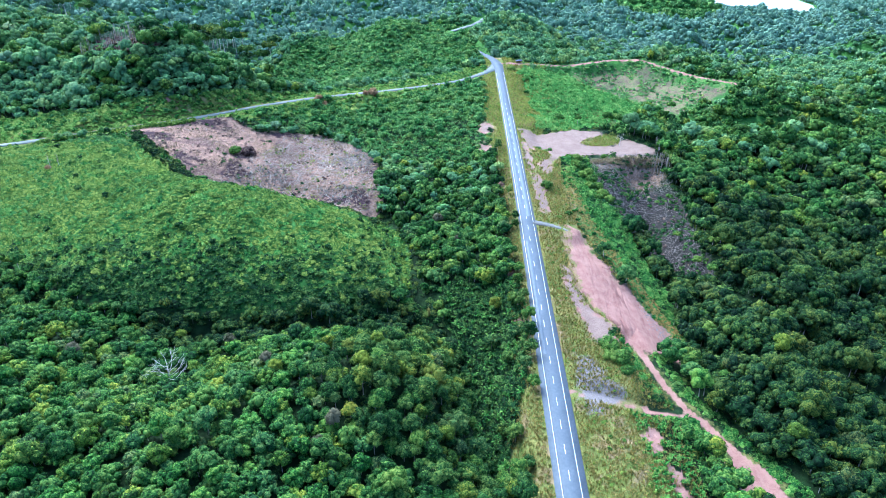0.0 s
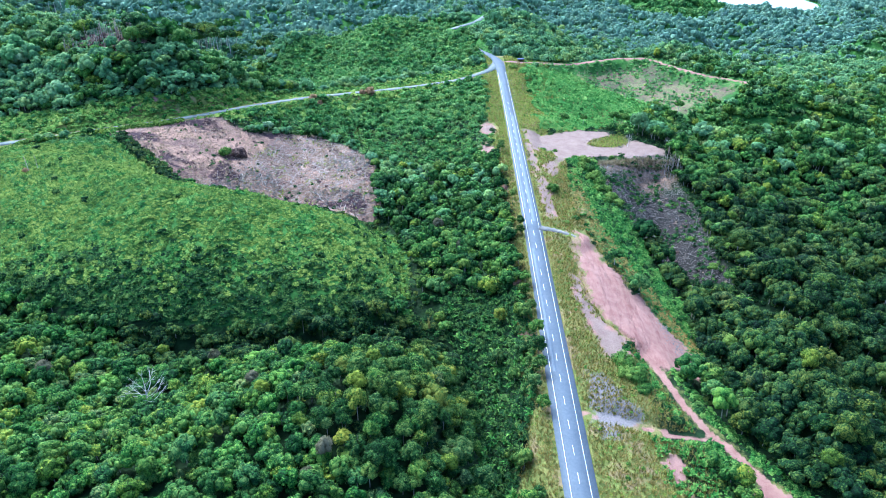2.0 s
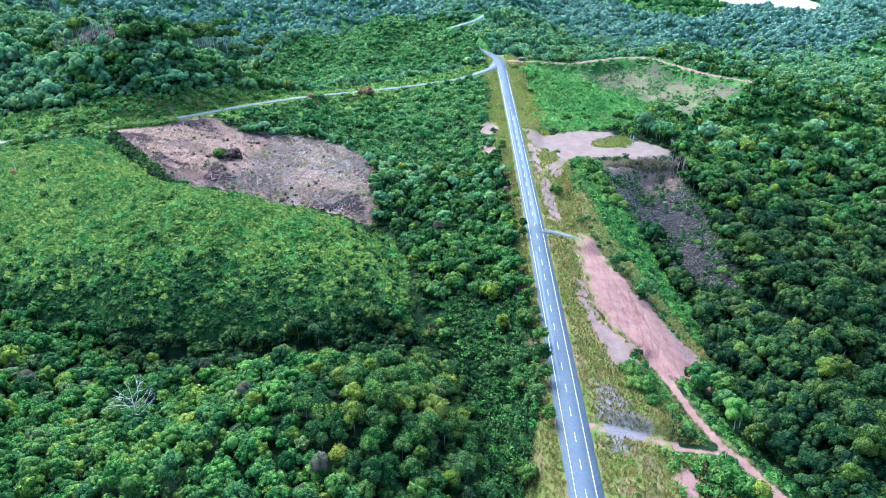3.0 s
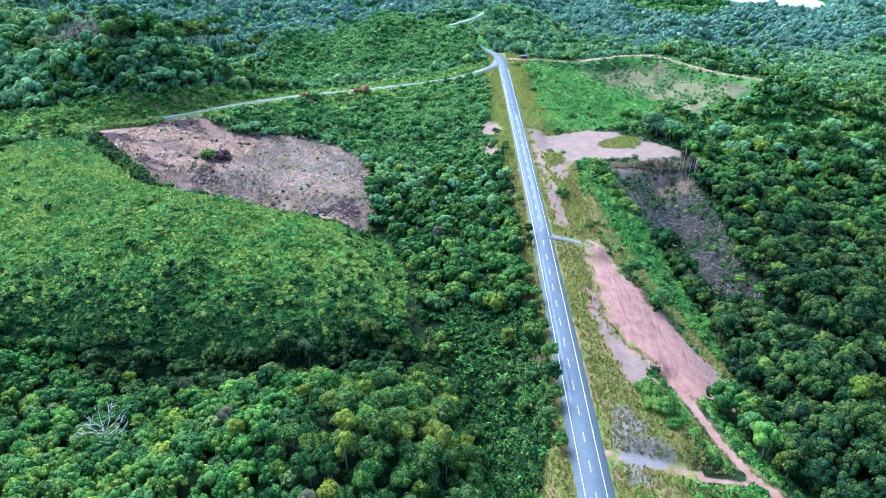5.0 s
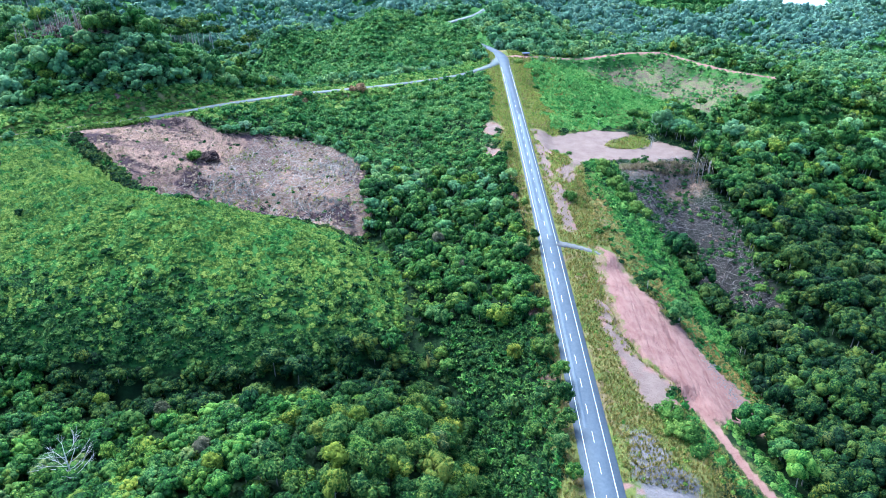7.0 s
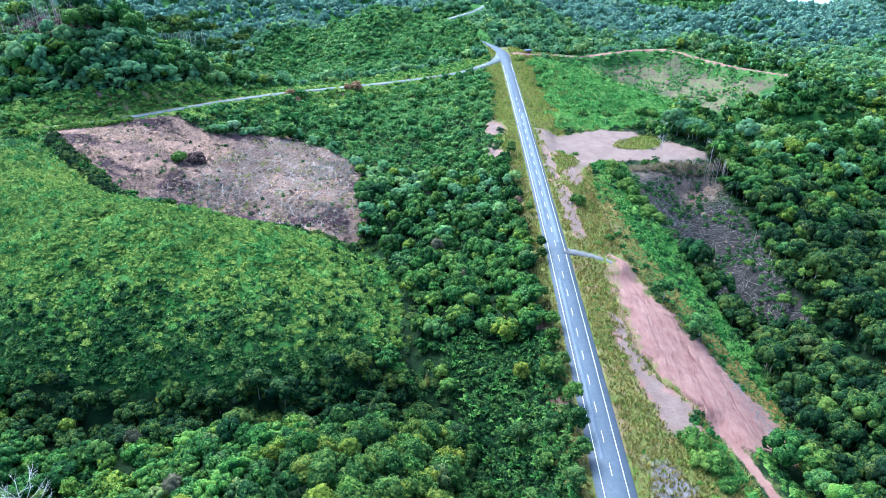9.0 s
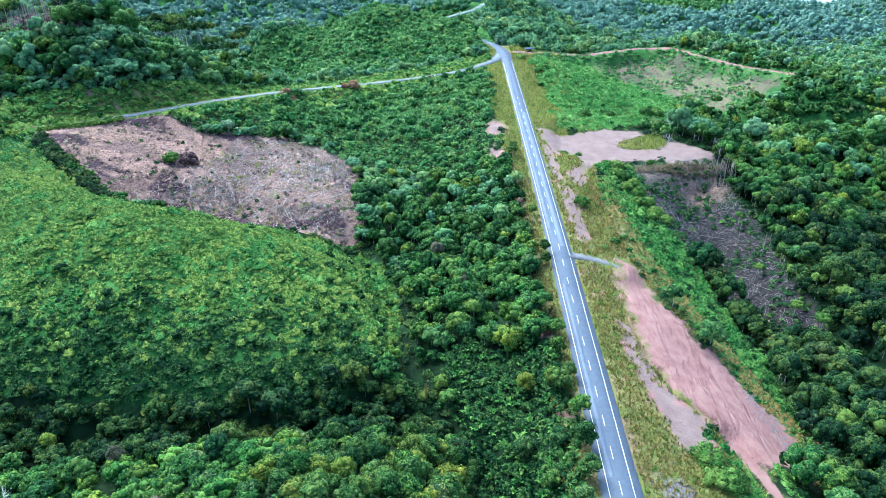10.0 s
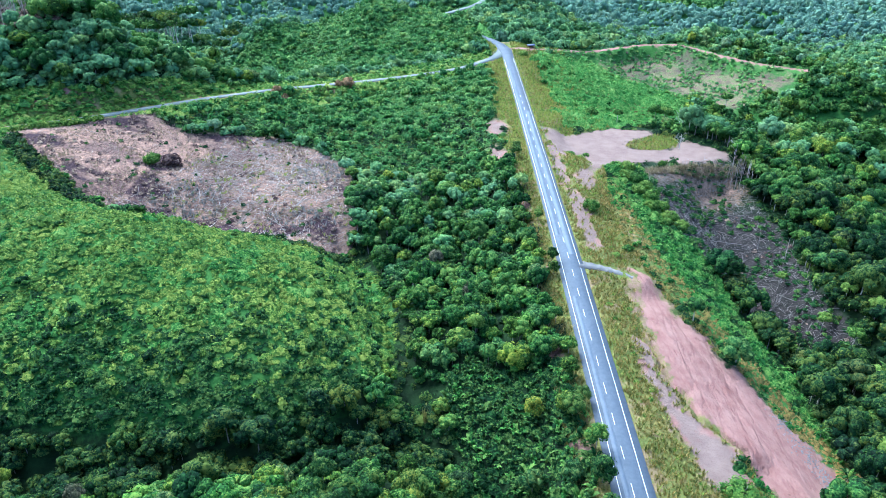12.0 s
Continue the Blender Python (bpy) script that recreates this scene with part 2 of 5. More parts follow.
    c = mix(n, l, edge("debris"), c, debris)
    c = mix(n, l, edge("clay"), c, clay)
    c = mix(n, l, edge("levelled"), c, mix(n, l, math_node(n, l, "MULTIPLY", fine, 0.5), two((0.150, 0.098, 0.080), (0.222, 0.158, 0.130), mid, 0.3, 0.7), (0.22, 0.172, 0.146)))
    c = mix(n, l, edge("gravel"), c, mix(n, l, fine, (0.120, 0.108, 0.108), (0.230, 0.205, 0.200)))
    l.new(c, b.inputs["Base Color"])
    bump(n, l, b, math_node(n, l, "ADD", math_node(n, l, "MULTIPLY", fine, 0.6), math_node(n, l, "MULTIPLY", math_node(n, l, "SUBTRACT", ruts, math_node(n, l, "MULTIPLY", vein.outputs[0], 0.25)), attr(n, "washed"))), 1.1, 0.8)
    return m


m_ground = ground_material()


# ---------------------------------------------------------------- relief of the land
# name, x, y, half-widths, turn, height
HILLS_NEAR = [
    ("road_spine", 50, 250, 38, 190, 0, 7.0),
    ("road_spine2", 45, 560, 55, 160, 0, 17.5),
    ("forest_hill", -75, 170, 70, 62, -8, 17.0),
    ("forest_left", -230, 190, 90, 80, 0, 17.4),
    ("grass_hill", -110, 340, 75, 48, -14, 27.7),
    ("grass_left", -250, 390, 90, 60, 0, 17.5),
    ("grass_toe", -45, 295, 36, 34, -20, 3.3),
    ("gully_w", -5, 345, 26, 90, 0, -12.5),
    ("trough", -85, 260, 80, 17, 0, -7.0),
    ("forest_knob", -22, 208, 19, 22, 0, 12.0),
    ("forest_ridge", -52, 208, 26, 24, 0, 7.0),
    ("forest_hollow", -114, 230, 30, 24, 0, -13.0),
    ("bank_gully", 18, 215, 13, 45, 0, -11.8),
    ("cut_back", -175, 480, 60, 50, 0, 12.6),
    ("cut_bowl", -118, 400, 42, 20, -12, -17.1),
    ("cut_bowl2", -62, 385, 34, 22, 0, -5.0),
    ("crest", -100, 345, 60, 16, -12, 2.4),
    ("cut_right", -60, 425, 26, 30, 0, 3.6),
]
HILLS_WEST = [
    ("mount", -245, 545, 80, 42, 4, 21.2),
    ("mount_top", -225, 540, 40, 34, 0, 20.8),
    ("mount_foot", -190, 487, 75, 18, -22, -5.8),
    ("mount2", -330, 620, 110, 90, 0, 28.4),
    ("west_ridge", -80, 620, 110, 60, 0, 7.3),
    ("far_valley_w", -270, 980, 170, 140, 0, -39.0),
    ("valley_w2", -200, 745, 90, 60, 0, -31.3),
    ("west_high", -520, 420, 160, 150, 0, 14.8),
    ("north_hill", -60, 830, 95, 80, 0, 40.3),
    ("north_hill2", 60, 900, 110, 100, 0, 21.5),
    ("shoulder", 25, 692, 12, 14, 0, 9.0),
    ("shoulder_back", 8, 728, 20, 14, 0, 13.0),
    ("far_w", -700, 900, 300, 320, 0, 66.0),
]
HILLS_EAST = [
    ("gully_e", 126, 335, 14, 70, -8, -16.7),
    ("fern_spur", 106, 345, 13, 45, -10, -1.2),
    ("forest_e", 160, 345, 40, 90, 0, 13.5),
    ("forest_se", 205, 225, 45, 60, 0, -12.0),
    ("se_shoulder", 147, 240, 13, 36, -10, 6.0),
    ("east_drop", 230, 380, 70, 110, 0, -16.6),
    ("platform", 120, 455, 45, 34, 0, 8.4),
    ("bowl", 158, 610, 48, 40, -20, -9.0),
    ("arc_ridge", 190, 715, 80, 45, -10, 15.9),
    ("arc_ridge2", 262, 615, 50, 80, 0, 19.8),
    ("forest_ne", 235, 485, 70, 28, -8, 13.0),
    ("valley_ne", 250, 548, 80, 26, -4, -15.4),
    ("far_e", 430, 800, 150, 150, 0, -2.2),
    ("mid_far", 330, 1150, 200, 170, 0, -22.2),
    ("lake", 640, 1485, 92, 105, 0, -52.2),
]
ROAD_Z = [(-400, 4.0), (100, 7.0), (165, 10.0), (218, 12.8), (285, 17.0), (350, 20.6), (430, 22.8), (520, 24.3), (600, 25.2), (660, 25.6), (720, 26.0)]
LEFT_ROAD = [(49.5, 678, 25.8), (49.5, 666, 25.65), (47.5, 654, 25.55), (43, 643, 25.5), (36, 633, 25.4), (27, 624, 25.2), (16, 613, 24.8), (-4, 603, 24.2), (-28, 594, 23.7), (-50, 585, 23.7), (-78, 575, 24.0), (-104, 561, 25.4), (-126, 538, 28.8), (-145, 519, 31.0), (-160, 503, 32.4), (-190, 478, 34.0), (-215, 464, 35.0), (-258, 440, 35.5), (-290, 427, 35.0), (-420, 400, 36.0)]
FAR_ROAD = [(51.3, 640, 25.5), (51.5, 654, 25.6), (51, 666, 25.7), (49, 677, 25.8), (45, 689, 26.0), (40, 701, 26.0), (34, 716, 25.0), (30, 740, 23.5)]
FAR_TOP = [(10, 790, 29.0), (23, 800, 30.6), (35, 811, 31.4), (44, 828, 32.6), (50, 850, 31.5), (58, 880, 25.0)]
# stream beds cut into the land: depth, half-width, course
STREAMS = [
    (8.0, 11.0, [(-260, 292, 0), (-190, 274, 0), (-120, 262, 0), (-60, 262, 0), (-12, 278, 0)]),
    (10.0, 12.0, [(-40, 388, 0), (-34, 372, 0), (-25, 345, 0), (-17, 315, 0), (-8, 286, 0), (6, 255, 0), (15, 220, 0), (22, 180, 0)]),
    (7.0, 12.0, [(128, 440, 0), (124, 400, 0), (130, 350, 0), (142, 310, 0), (166, 270, 0), (192, 225, 0)]),
    (7.0, 16.0, [(60, 600, 0), (110, 565, 0), (165, 545, 0), (240, 545, 0), (330, 560, 0)]),
    (12.0, 24.0, [(-330, 760, 0), (-230, 745, 0), (-150, 705, 0), (-120, 640, 0)]),
    (9.0, 16.0, [(-20, 790, 0), (-50, 740, 0), (-62, 690, 0), (-60, 650, 0)]),
]
STREAMS.append((15.0, 36.0, [(150, 790, 0), (230, 850, 0), (310, 935, 0), (380, 880, 0), (470, 850, 0), (600, 880, 0)]))
BRIGHT_HILL = [(300, 1460), (560, 1560), (511, 1345), (452, 1300), (350, 1320)]
SPUR = [(78, 640, 0), (118, 612, 0), (150, 575, 0)]
RIDGE_TRACK = [(56, 668, 25.5), (90, 674, 23.0), (118, 681, 19.5), (166, 700, 20.5), (193, 698, 21.0), (210, 672, 20.5), (231, 643, 20.0), (258, 617, 21.0)]
CLAY_TRACK = [(85, 256, 8.6), (88, 243, 8.0), (92, 226, 7.2), (96, 216, 6.4), (101, 208, 6.0), (109, 190, 5.2), (118, 172, 4.6), (130, 150, 4.0)]
APRON = [(50, 350, 20.62), (55, 348.5, 20.55), (60, 346.5, 20.4), (65, 343.6, 19.9), (68, 342, 19.5)]
GRAVEL_TRACK = [(48, 218, 12.7), (66, 214, 11.4), (81, 210, 9.0), (98, 211, 6.2)]


def road_x(y):
    return 43.7 + 0.0160 * (y - 165)


def road_height(y):
    return np.interp(y, [p[0] for p in ROAD_Z], [p[1] for p in ROAD_Z])


def smooth(lo, hi, v):
    s = np.clip((v - lo) / (hi - lo), 0, 1)
    return s * s * (3 - 2 * s)


def along(path, x, y):
    """Distance to a path, and the path's height there."""
    best, height = np.full(np.shape(x), 1e9), np.zeros(np.shape(x))
    for (x0, y0, z0), (x1, y1, z1) in zip(path, path[1:]):
        dx, dy = x1 - x0, y1 - y0
        s = np.clip(((x - x0) * dx + (y - y0) * dy) / (dx * dx + dy * dy), 0, 1)
        d = np.hypot(x - x0 - s * dx, y - y0 - s * dy)
        near = d < best
        best, height = np.where(near, d, best), np.where(near, z0 + s * (z1 - z0), height)
    return best, height


def waves(x, y, size, seed):
    """Gentle irregular relief out of a few crossed sine waves, about -1 to 1."""
    r = np.random.RandomState(seed)
    out = np.zeros(np.shape(x))
    for k in range(7):
        a, f, ph = r.uniform(0, 6.28), r.uniform(0.6, 1.7) * 6.28 / size, r.uniform(0, 6.28)
        out = out + np.sin(f * (x * np.cos(a) + y * np.sin(a)) + ph + 1.3 * np.sin(0.6 * f * (x * np.sin(a) - y * np.cos(a)) + ph))
    return out / 4.0


def land(x, y):
    x, y = np.asarray(x, float), np.asarray(y, float)
    s = np.clip((y - 550) / 650, 0, 1)
    z = 4 - 44 * s * s * (3 - 2 * s)
    for _, hx, hy, rx, ry, turn, h in HILLS_NEAR + HILLS_WEST + HILLS_EAST:
        a = radians(turn)
        u, v = (x - hx) * math.cos(a) + (y - hy) * math.sin(a), (y - hy) * math.cos(a) - (x - hx) * math.sin(a)
        z = z + h * np.exp(-0.5 * ((u / rx) ** 2 + (v / ry) ** 2))
    shore = 1 - np.exp(-(((x - 640) / 240) ** 2 + ((y - 1485) / 300) ** 2))
    far = smooth(500, 1000, np.hypot(x, y)) * shore
    z = z + waves(x, y, 55, 3) * (0.7 + 2 * far) + waves(x, y, 260, 4) * 20 * far
    z = z + waves(x, y, 150, 6) * 12 * smooth(720, 900, y) * (1 - smooth(1150, 1300, y)) + waves(x, y, 120, 8) * 7 * smooth(260, 340, np.abs(x)) * smooth(480, 560, y) * (1 - smooth(720, 800, y))
    out = smooth(1900, 3200, np.hypot(x, y))
    z = z + out * (25 * waves(x, y, 700, 5) - 10)
    knoll = np.exp(-0.5 * (((x + 105) / 85) ** 2 + ((y - 325) / 45) ** 2))
    z = z + knoll * (1.6 * waves(x, y * 0.45, 30, 52) + 0.8 * waves(x, y, 15, 53))
    for depth, width, course in STREAMS:
        z = z - depth * np.exp(-(along(course, x, y)[0] / width) ** 2)
    z = z + 6.0 * np.exp(-(along(SPUR, x, y)[0] / 13) ** 2)
    # benches of the roads and the levelled ground
    for path, flat, soft in ((LEFT_ROAD, 4.5, 15), (FAR_ROAD, 4.0, 9), (FAR_TOP, 4.0, 9), (RIDGE_TRACK, 3, 12), (CLAY_TRACK, 2.5, 9), (GRAVEL_TRACK, 2.5, 8), (APRON, 2.8, 12)):
        d, h = along(path, x, y)
        z = z + (h - z) * (1 - smooth(flat, soft, d))
    d = np.hypot((x - 106) / 56, (y - 476) / 38)
    z = z + (19.6 - z) * (1 - smooth(0.75, 1.15, d))
    d = np.abs(x - road_x(y)) + 1000 * (y > 690)
    z = z + (road_height(y) - 0.12 - z) * (1 - smooth(7.5, 20, d))
    # side drain and gully washed into the clay slope
    rut = np.exp(-(along(RUT, x + 0.9 * np.sin(y * 0.35) + 0.5 * np.sin(y * 0.9), y)[0] / 0.75) ** 2)
    washed = soft_inside(CLAY_SLOPE, x, y, 3) if np.size(x) > 4 else 0.0
    lanes = np.sin(1.5 * (x + 0.27 * y) + 1.5 * np.sin(0.09 * y) + 0.6 * np.sin(0.31 * y))
    return z - 1.5 * rut + 0.05 * washed * lanes + 0.32 * washed * waves(x * 1.0 + 0.27 * y, y * 0.15, 5, 31)


def inside(poly, x, y):
    hit = np.zeros(np.shape(x), bool)
    for (x0, y0), (x1, y1) in zip(poly, poly[1:] + poly[:1]):
        with np.errstate(divide="ignore", invalid="ignore"):
            cross = ((y0 > y) != (y1 > y)) & (x < (x1 - x0) * (y - y0) / (y1 - y0 if y1 != y0 else 1e-9) + x0)
        hit ^= cross
    return hit


CLEARING = [(-213, 449), (-199, 469), (-176, 484), (-157, 495), (-143, 490), (-134, 484), (-112, 491), (-88, 495), (-64, 482), (-46, 456), (-41, 425), (-39, 395), (-50, 384), (-80, 382), (-105, 386), (-130, 396), (-152, 404), (-182, 428)]
PLATFORM = [(55, 496), (64, 492), (70, 489), (79, 497), (95, 502), (115, 498), (128, 484), (147, 466), (147, 457), (124, 450), (100, 452), (88, 446), (76, 436), (68, 426), (65, 430), (73, 443), (66, 460), (57, 468)]
PALE_STRIP = [(60, 311), (64, 304), (65, 288), (69, 274), (76, 265), (77, 252), (66, 249), (62, 267), (59, 285)]
RUT = [(63, 318, 0), (65, 299, 0), (67, 287, 0), (72, 273, 0), (78, 265, 0), (82, 255, 0)]
CLAY_SLOPE = [(68, 352), (76, 355), (77, 340), (80, 326), (85, 312), (91, 300), (96, 288), (104, 276), (113, 260), (109, 252), (91, 249), (84, 252), (77, 266), (71, 275), (67, 287), (66, 300), (66, 316), (67, 332)]
SLASH_EAST = [(96, 442), (105, 447), (125, 453), (147, 457), (152, 427), (153, 400), (148, 360), (146, 326), (143, 306), (136, 318), (130, 342), (119, 361), (106, 376), (97, 402)]
SLASH_NORTH = [(108, 673), (122, 675), (146, 686), (169, 696), (201, 688), (214, 658), (233, 635), (258, 614), (248, 600), (222, 596), (208, 584), (194, 590), (188, 609), (173, 628), (155, 643), (131, 657)]
SHRUB_HILL = [(-420, 395), (-248, 432), (-206, 448), (-184, 424), (-152, 402), (-120, 391), (-85, 382), (-57, 388), (-39, 390), (-26, 372), (-20, 348), (-17, 326), (-20, 298), (-33, 281), (-48, 274), (-69, 270), (-92, 271), (-119, 274), (-145, 273), (-176, 281), (-217, 301), (-420, 330)]
ROADSIDE_WEST = [(-420, 440), (-305, 468), (-250, 478), (-214, 497), (-182, 503), (-146, 545), (-108, 590), (-43, 632), (35, 668), (42, 645), (8, 583), (-40, 570), (-84, 545), (-144, 497), (-178, 483), (-202, 452), (-283, 426), (-420, 390)]
NORTH_SLOPE = [(-136, 575), (-190, 700), (-190, 800), (-120, 880), (-30, 880), (20, 820), (45, 702), (36, 676), (-44, 645), (-108, 597)]
YOUNG_WOOD = [(-57, 570), (-16, 584), (40, 620), (43, 562), (41, 517), (36, 480), (28, 430), (10, 440), (-18, 455), (-42, 456), (-62, 484), (-88, 498), (-112, 494), (-134, 487), (-143, 493), (-140, 514), (-122, 536), (-98, 558)]
GREEN_BOWL = [(58, 660), (115, 670), (152, 655), (180, 621), (162, 561), (120, 508), (89, 500), (61, 500), (55, 603)]
FERN_BANK = [(76, 356), (74, 400), (78, 440), (96, 441), (104, 395), (112, 345), (119, 310), (115, 275), (110, 256), (104, 258), (97, 291), (84, 323)]
GULLY_PLANTS = [(-2, 308), (38, 296), (38, 256), (34, 225), (27, 206), (25, 184), (15, 190), (11, 216), (9, 260), (0, 286)]


def soft_inside(poly, x, y, r=3.0):
    return sum(inside(poly, x + r * math.cos(k * 1.0472), y + r * math.sin(k * 1.0472)).astype(float) for k in range(6)) / 6


def covers(x, y):
    """How much clay, felling debris and grass there is at each place."""
    d_road = x - road_x(y)
    on_road = (y < 690)
    near_track = np.maximum(1 - smooth(0.4, 1.8, along(GRAVEL_TRACK, x, y)[0] + 0.8 * waves(x, y, 9, 24)), 1 - smooth(1.6, 4.2, along(RIDGE_TRACK, x, y)[0] + 0.9 * waves(x, y, 17, 24)))
    on_track = 1 - smooth(0.7, 2.2, along(CLAY_TRACK, x, y)[0] - 0.8 * smooth(215, 190, y) + 0.3 * waves(x, y, 11, 29))
    x, y = x + 2.2 * waves(x, y, 14, 21) + 1.0 * waves(x, y, 5, 22), y + 3.0 * waves(x, y, 17, 23)
    clay = np.maximum.reduce([0.55 * soft_inside(PLATFORM, x, y, 3), soft_inside(CLAY_SLOPE, x, y, 3.5)])
    clay = np.maximum(clay, on_track)
    clay = np.maximum(clay, near_track)
    clay = np.maximum(clay, 0.85 * soft_inside(PALE_STRIP, x, y, 2))
    clay = np.maximum(clay, 0.8 * (1 - smooth(0.3, 1.5, np.minimum(np.hypot((x - 31) / 8, (y - 494) / 17), np.hypot((x - 28) / 5, (y - 462) / 13)))))
    clay = np.maximum(clay, 0.85 * (np.hypot((x - 106) / 12, (y - 178) / 10) < 1))
    for bx, by, bw, bl in BARE_EARTH:
        clay = np.maximum(clay, 0.72 * (1 - smooth(0.5, 1.35, np.hypot((x - bx) / bw, (y - by) / bl))))
    clay = np.maximum(clay, 0.75 * (np.hypot((x - 77) / 3, (y - 194) / 7) < 1))
    clay = np.maximum(clay, 0.75 * (np.hypot((x - 82) / 2.4, (y - 174) / 8) < 1))
    for bx, by, bw, bl in ((36, 402, 2.2, 13), (37.5, 347, 2.0, 10), (34, 300, 2.6, 8), (35.5, 262, 2.4, 8), (35, 236, 2.6, 8)):
        clay = np.maximum(clay, 0.58 * (1 - smooth(0.5, 1.2, np.hypot((x - bx) / bw, (y - by) / bl))))
    for sx, sy in ((-208, 488), (-196, 496)):
        clay = np.maximum(clay, 0.9 * (1 - smooth(0.6, 1.3, np.hypot((x - sx) / 3.2, (y - sy) / 3.8))))
    slash = np.maximum.reduce([soft_inside(CLEARING, x, y, 4), 0.50 * soft_inside(SLASH_NORTH, x, y, 8), 0.56 * soft_inside(SLASH_EAST, x, y, 5) * smooth(405, 440, y)])
    grass = on_road * ((d_road > 0) * (1 - smooth(26, 42, d_road)) + (d_road <= 0) * (1 - smooth(np.where((y > 420) | (y < 222), 11, 8), np.where((y > 420) | (y < 222), 22, 13), -d_road + 4 * waves(x, y, 22, 48))))
    grass = np.maximum(grass, soft_inside(GRASS_TONGUE, x, y, 3))
    clay = np.clip(clay - soft_inside(GRASS_TONGUE, x, y, 3), 0, 1)
    grass = np.maximum(grass, 0.78 * soft_inside(GREEN_BOWL, x, y, 5))
    grass = np.maximum(grass, 0.62 * soft_inside(ROADSIDE_WEST, x, y, 5))
    grass = np.maximum(grass, 0.8 * (1 - smooth(4, 9, along(LEFT_ROAD, x, y)[0])))
    grass = np.maximum(grass, 0.5 * (1 - smooth(3, 7, along(CLAY_TRACK, x, y)[0] + 1.5 * waves(x, y, 8, 70))))
    return clay, slash, grass


# bare worn earth on the verge: centre and half-widths
BARE_EARTH = ((58.5, 388, 4.0, 34), (56.5, 440, 3.0, 28), (60, 462, 4.5, 9), (63, 480, 8, 8), (66, 425, 5, 12), (31, 494, 6, 13), (28, 462, 4, 9))
OPEN_YARD = [(62, 500), (100, 512), (128, 500), (151, 470), (152, 452), (128, 446), (100, 438), (78, 430), (62, 428)]
GRAVEL_PATCH = [(55, 243), (62, 240), (68, 226), (76, 216), (66, 212), (60, 202), (54, 204), (54, 225)]


def gravel_cover(x, y):
    """Grey stony patches beside the road."""
    x, y = x + 1.5 * waves(x, y, 9, 25), y + 2.0 * waves(x, y, 11, 26)
    return 0.75 * soft_inside(GRAVEL_PATCH, x, y, 2)


GRASS_TONGUE = [(97, 474), (101, 481), (118, 492), (130, 490), (124, 473), (114, 468), (102, 469)]


def levelled_cover(x, y):
    """Pale trodden soil of the platform, with a tongue of grass."""
    x, y = x + 1.6 * waves(x, y, 12, 27), y + 2.0 * waves(x, y, 13, 28)
    pale = np.maximum(soft_inside(PLATFORM, x, y, 3), 0.8 * soft_inside(PALE_STRIP, x, y, 2))
    for bx, by, bw, bl in BARE_EARTH:
        pale = np.maximum(pale, 0.8 * (1 - smooth(0.4, 1.3, np.hypot((x - bx) / bw, (y - by) / bl))))
    return np.clip(pale - soft_inside(GRASS_TONGUE, x, y, 3), 0, 1)


# scorched and brush-covered parts of the clearing: centre and half-widths
BURNT = ((-193, 447, 15, 9), (-170, 484, 20, 6), (-136, 450, 7, 12), (-135, 427, 8, 12), (-130, 409, 14, 6), (-106, 403, 20, 6), (-72, 399, 18, 6), (-54, 404, 8, 9), (-112, 486, 18, 4), (-165, 428, 13, 4), (-49, 440, 4, 14))


def burnt_cover(x, y):
    """Dark scorched soil and brush at the edges and in the fold of the clearing."""
    xw, yw = x + 4.0 * waves(x, y, 15, 65), y + 3.5 * waves(x, y, 12, 66)
    return np.maximum.reduce([0.85 * (1 - smooth(0.45, 1.5, np.hypot((xw - bx) / bw, (yw - by) / bl))) for bx, by, bw, bl in BURNT])


def mesh_from_arrays(name, verts, faces, material, extra=None, smooth_shade=False):
    """A mesh from vertex and triangle or quad arrays."""
    me = bpy.data.meshes.new(name)
    k = faces.shape[1]
    me.vertices.add(len(verts))
    me.vertices.foreach_set("co", np.ascontiguousarray(verts, np.float32).ravel())
    me.loops.add(faces.size)
    me.loops.foreach_set("vertex_index", np.ascontiguousarray(faces, np.int32).ravel())
    me.polygons.add(len(faces))
    me.polygons.foreach_set("loop_start", np.arange(0, faces.size, k, dtype=np.int32))
    if smooth_shade:
        me.polygons.foreach_set("use_smooth", np.ones(len(faces), bool))
    for key, values in (extra or {}).items():
        at = me.attributes.new(key, "FLOAT", "POINT")
        at.data.foreach_set("value", np.ascontiguousarray(values, np.float32))
    me.update(calc_edges=True)
    me.materials.append(material)
    return me


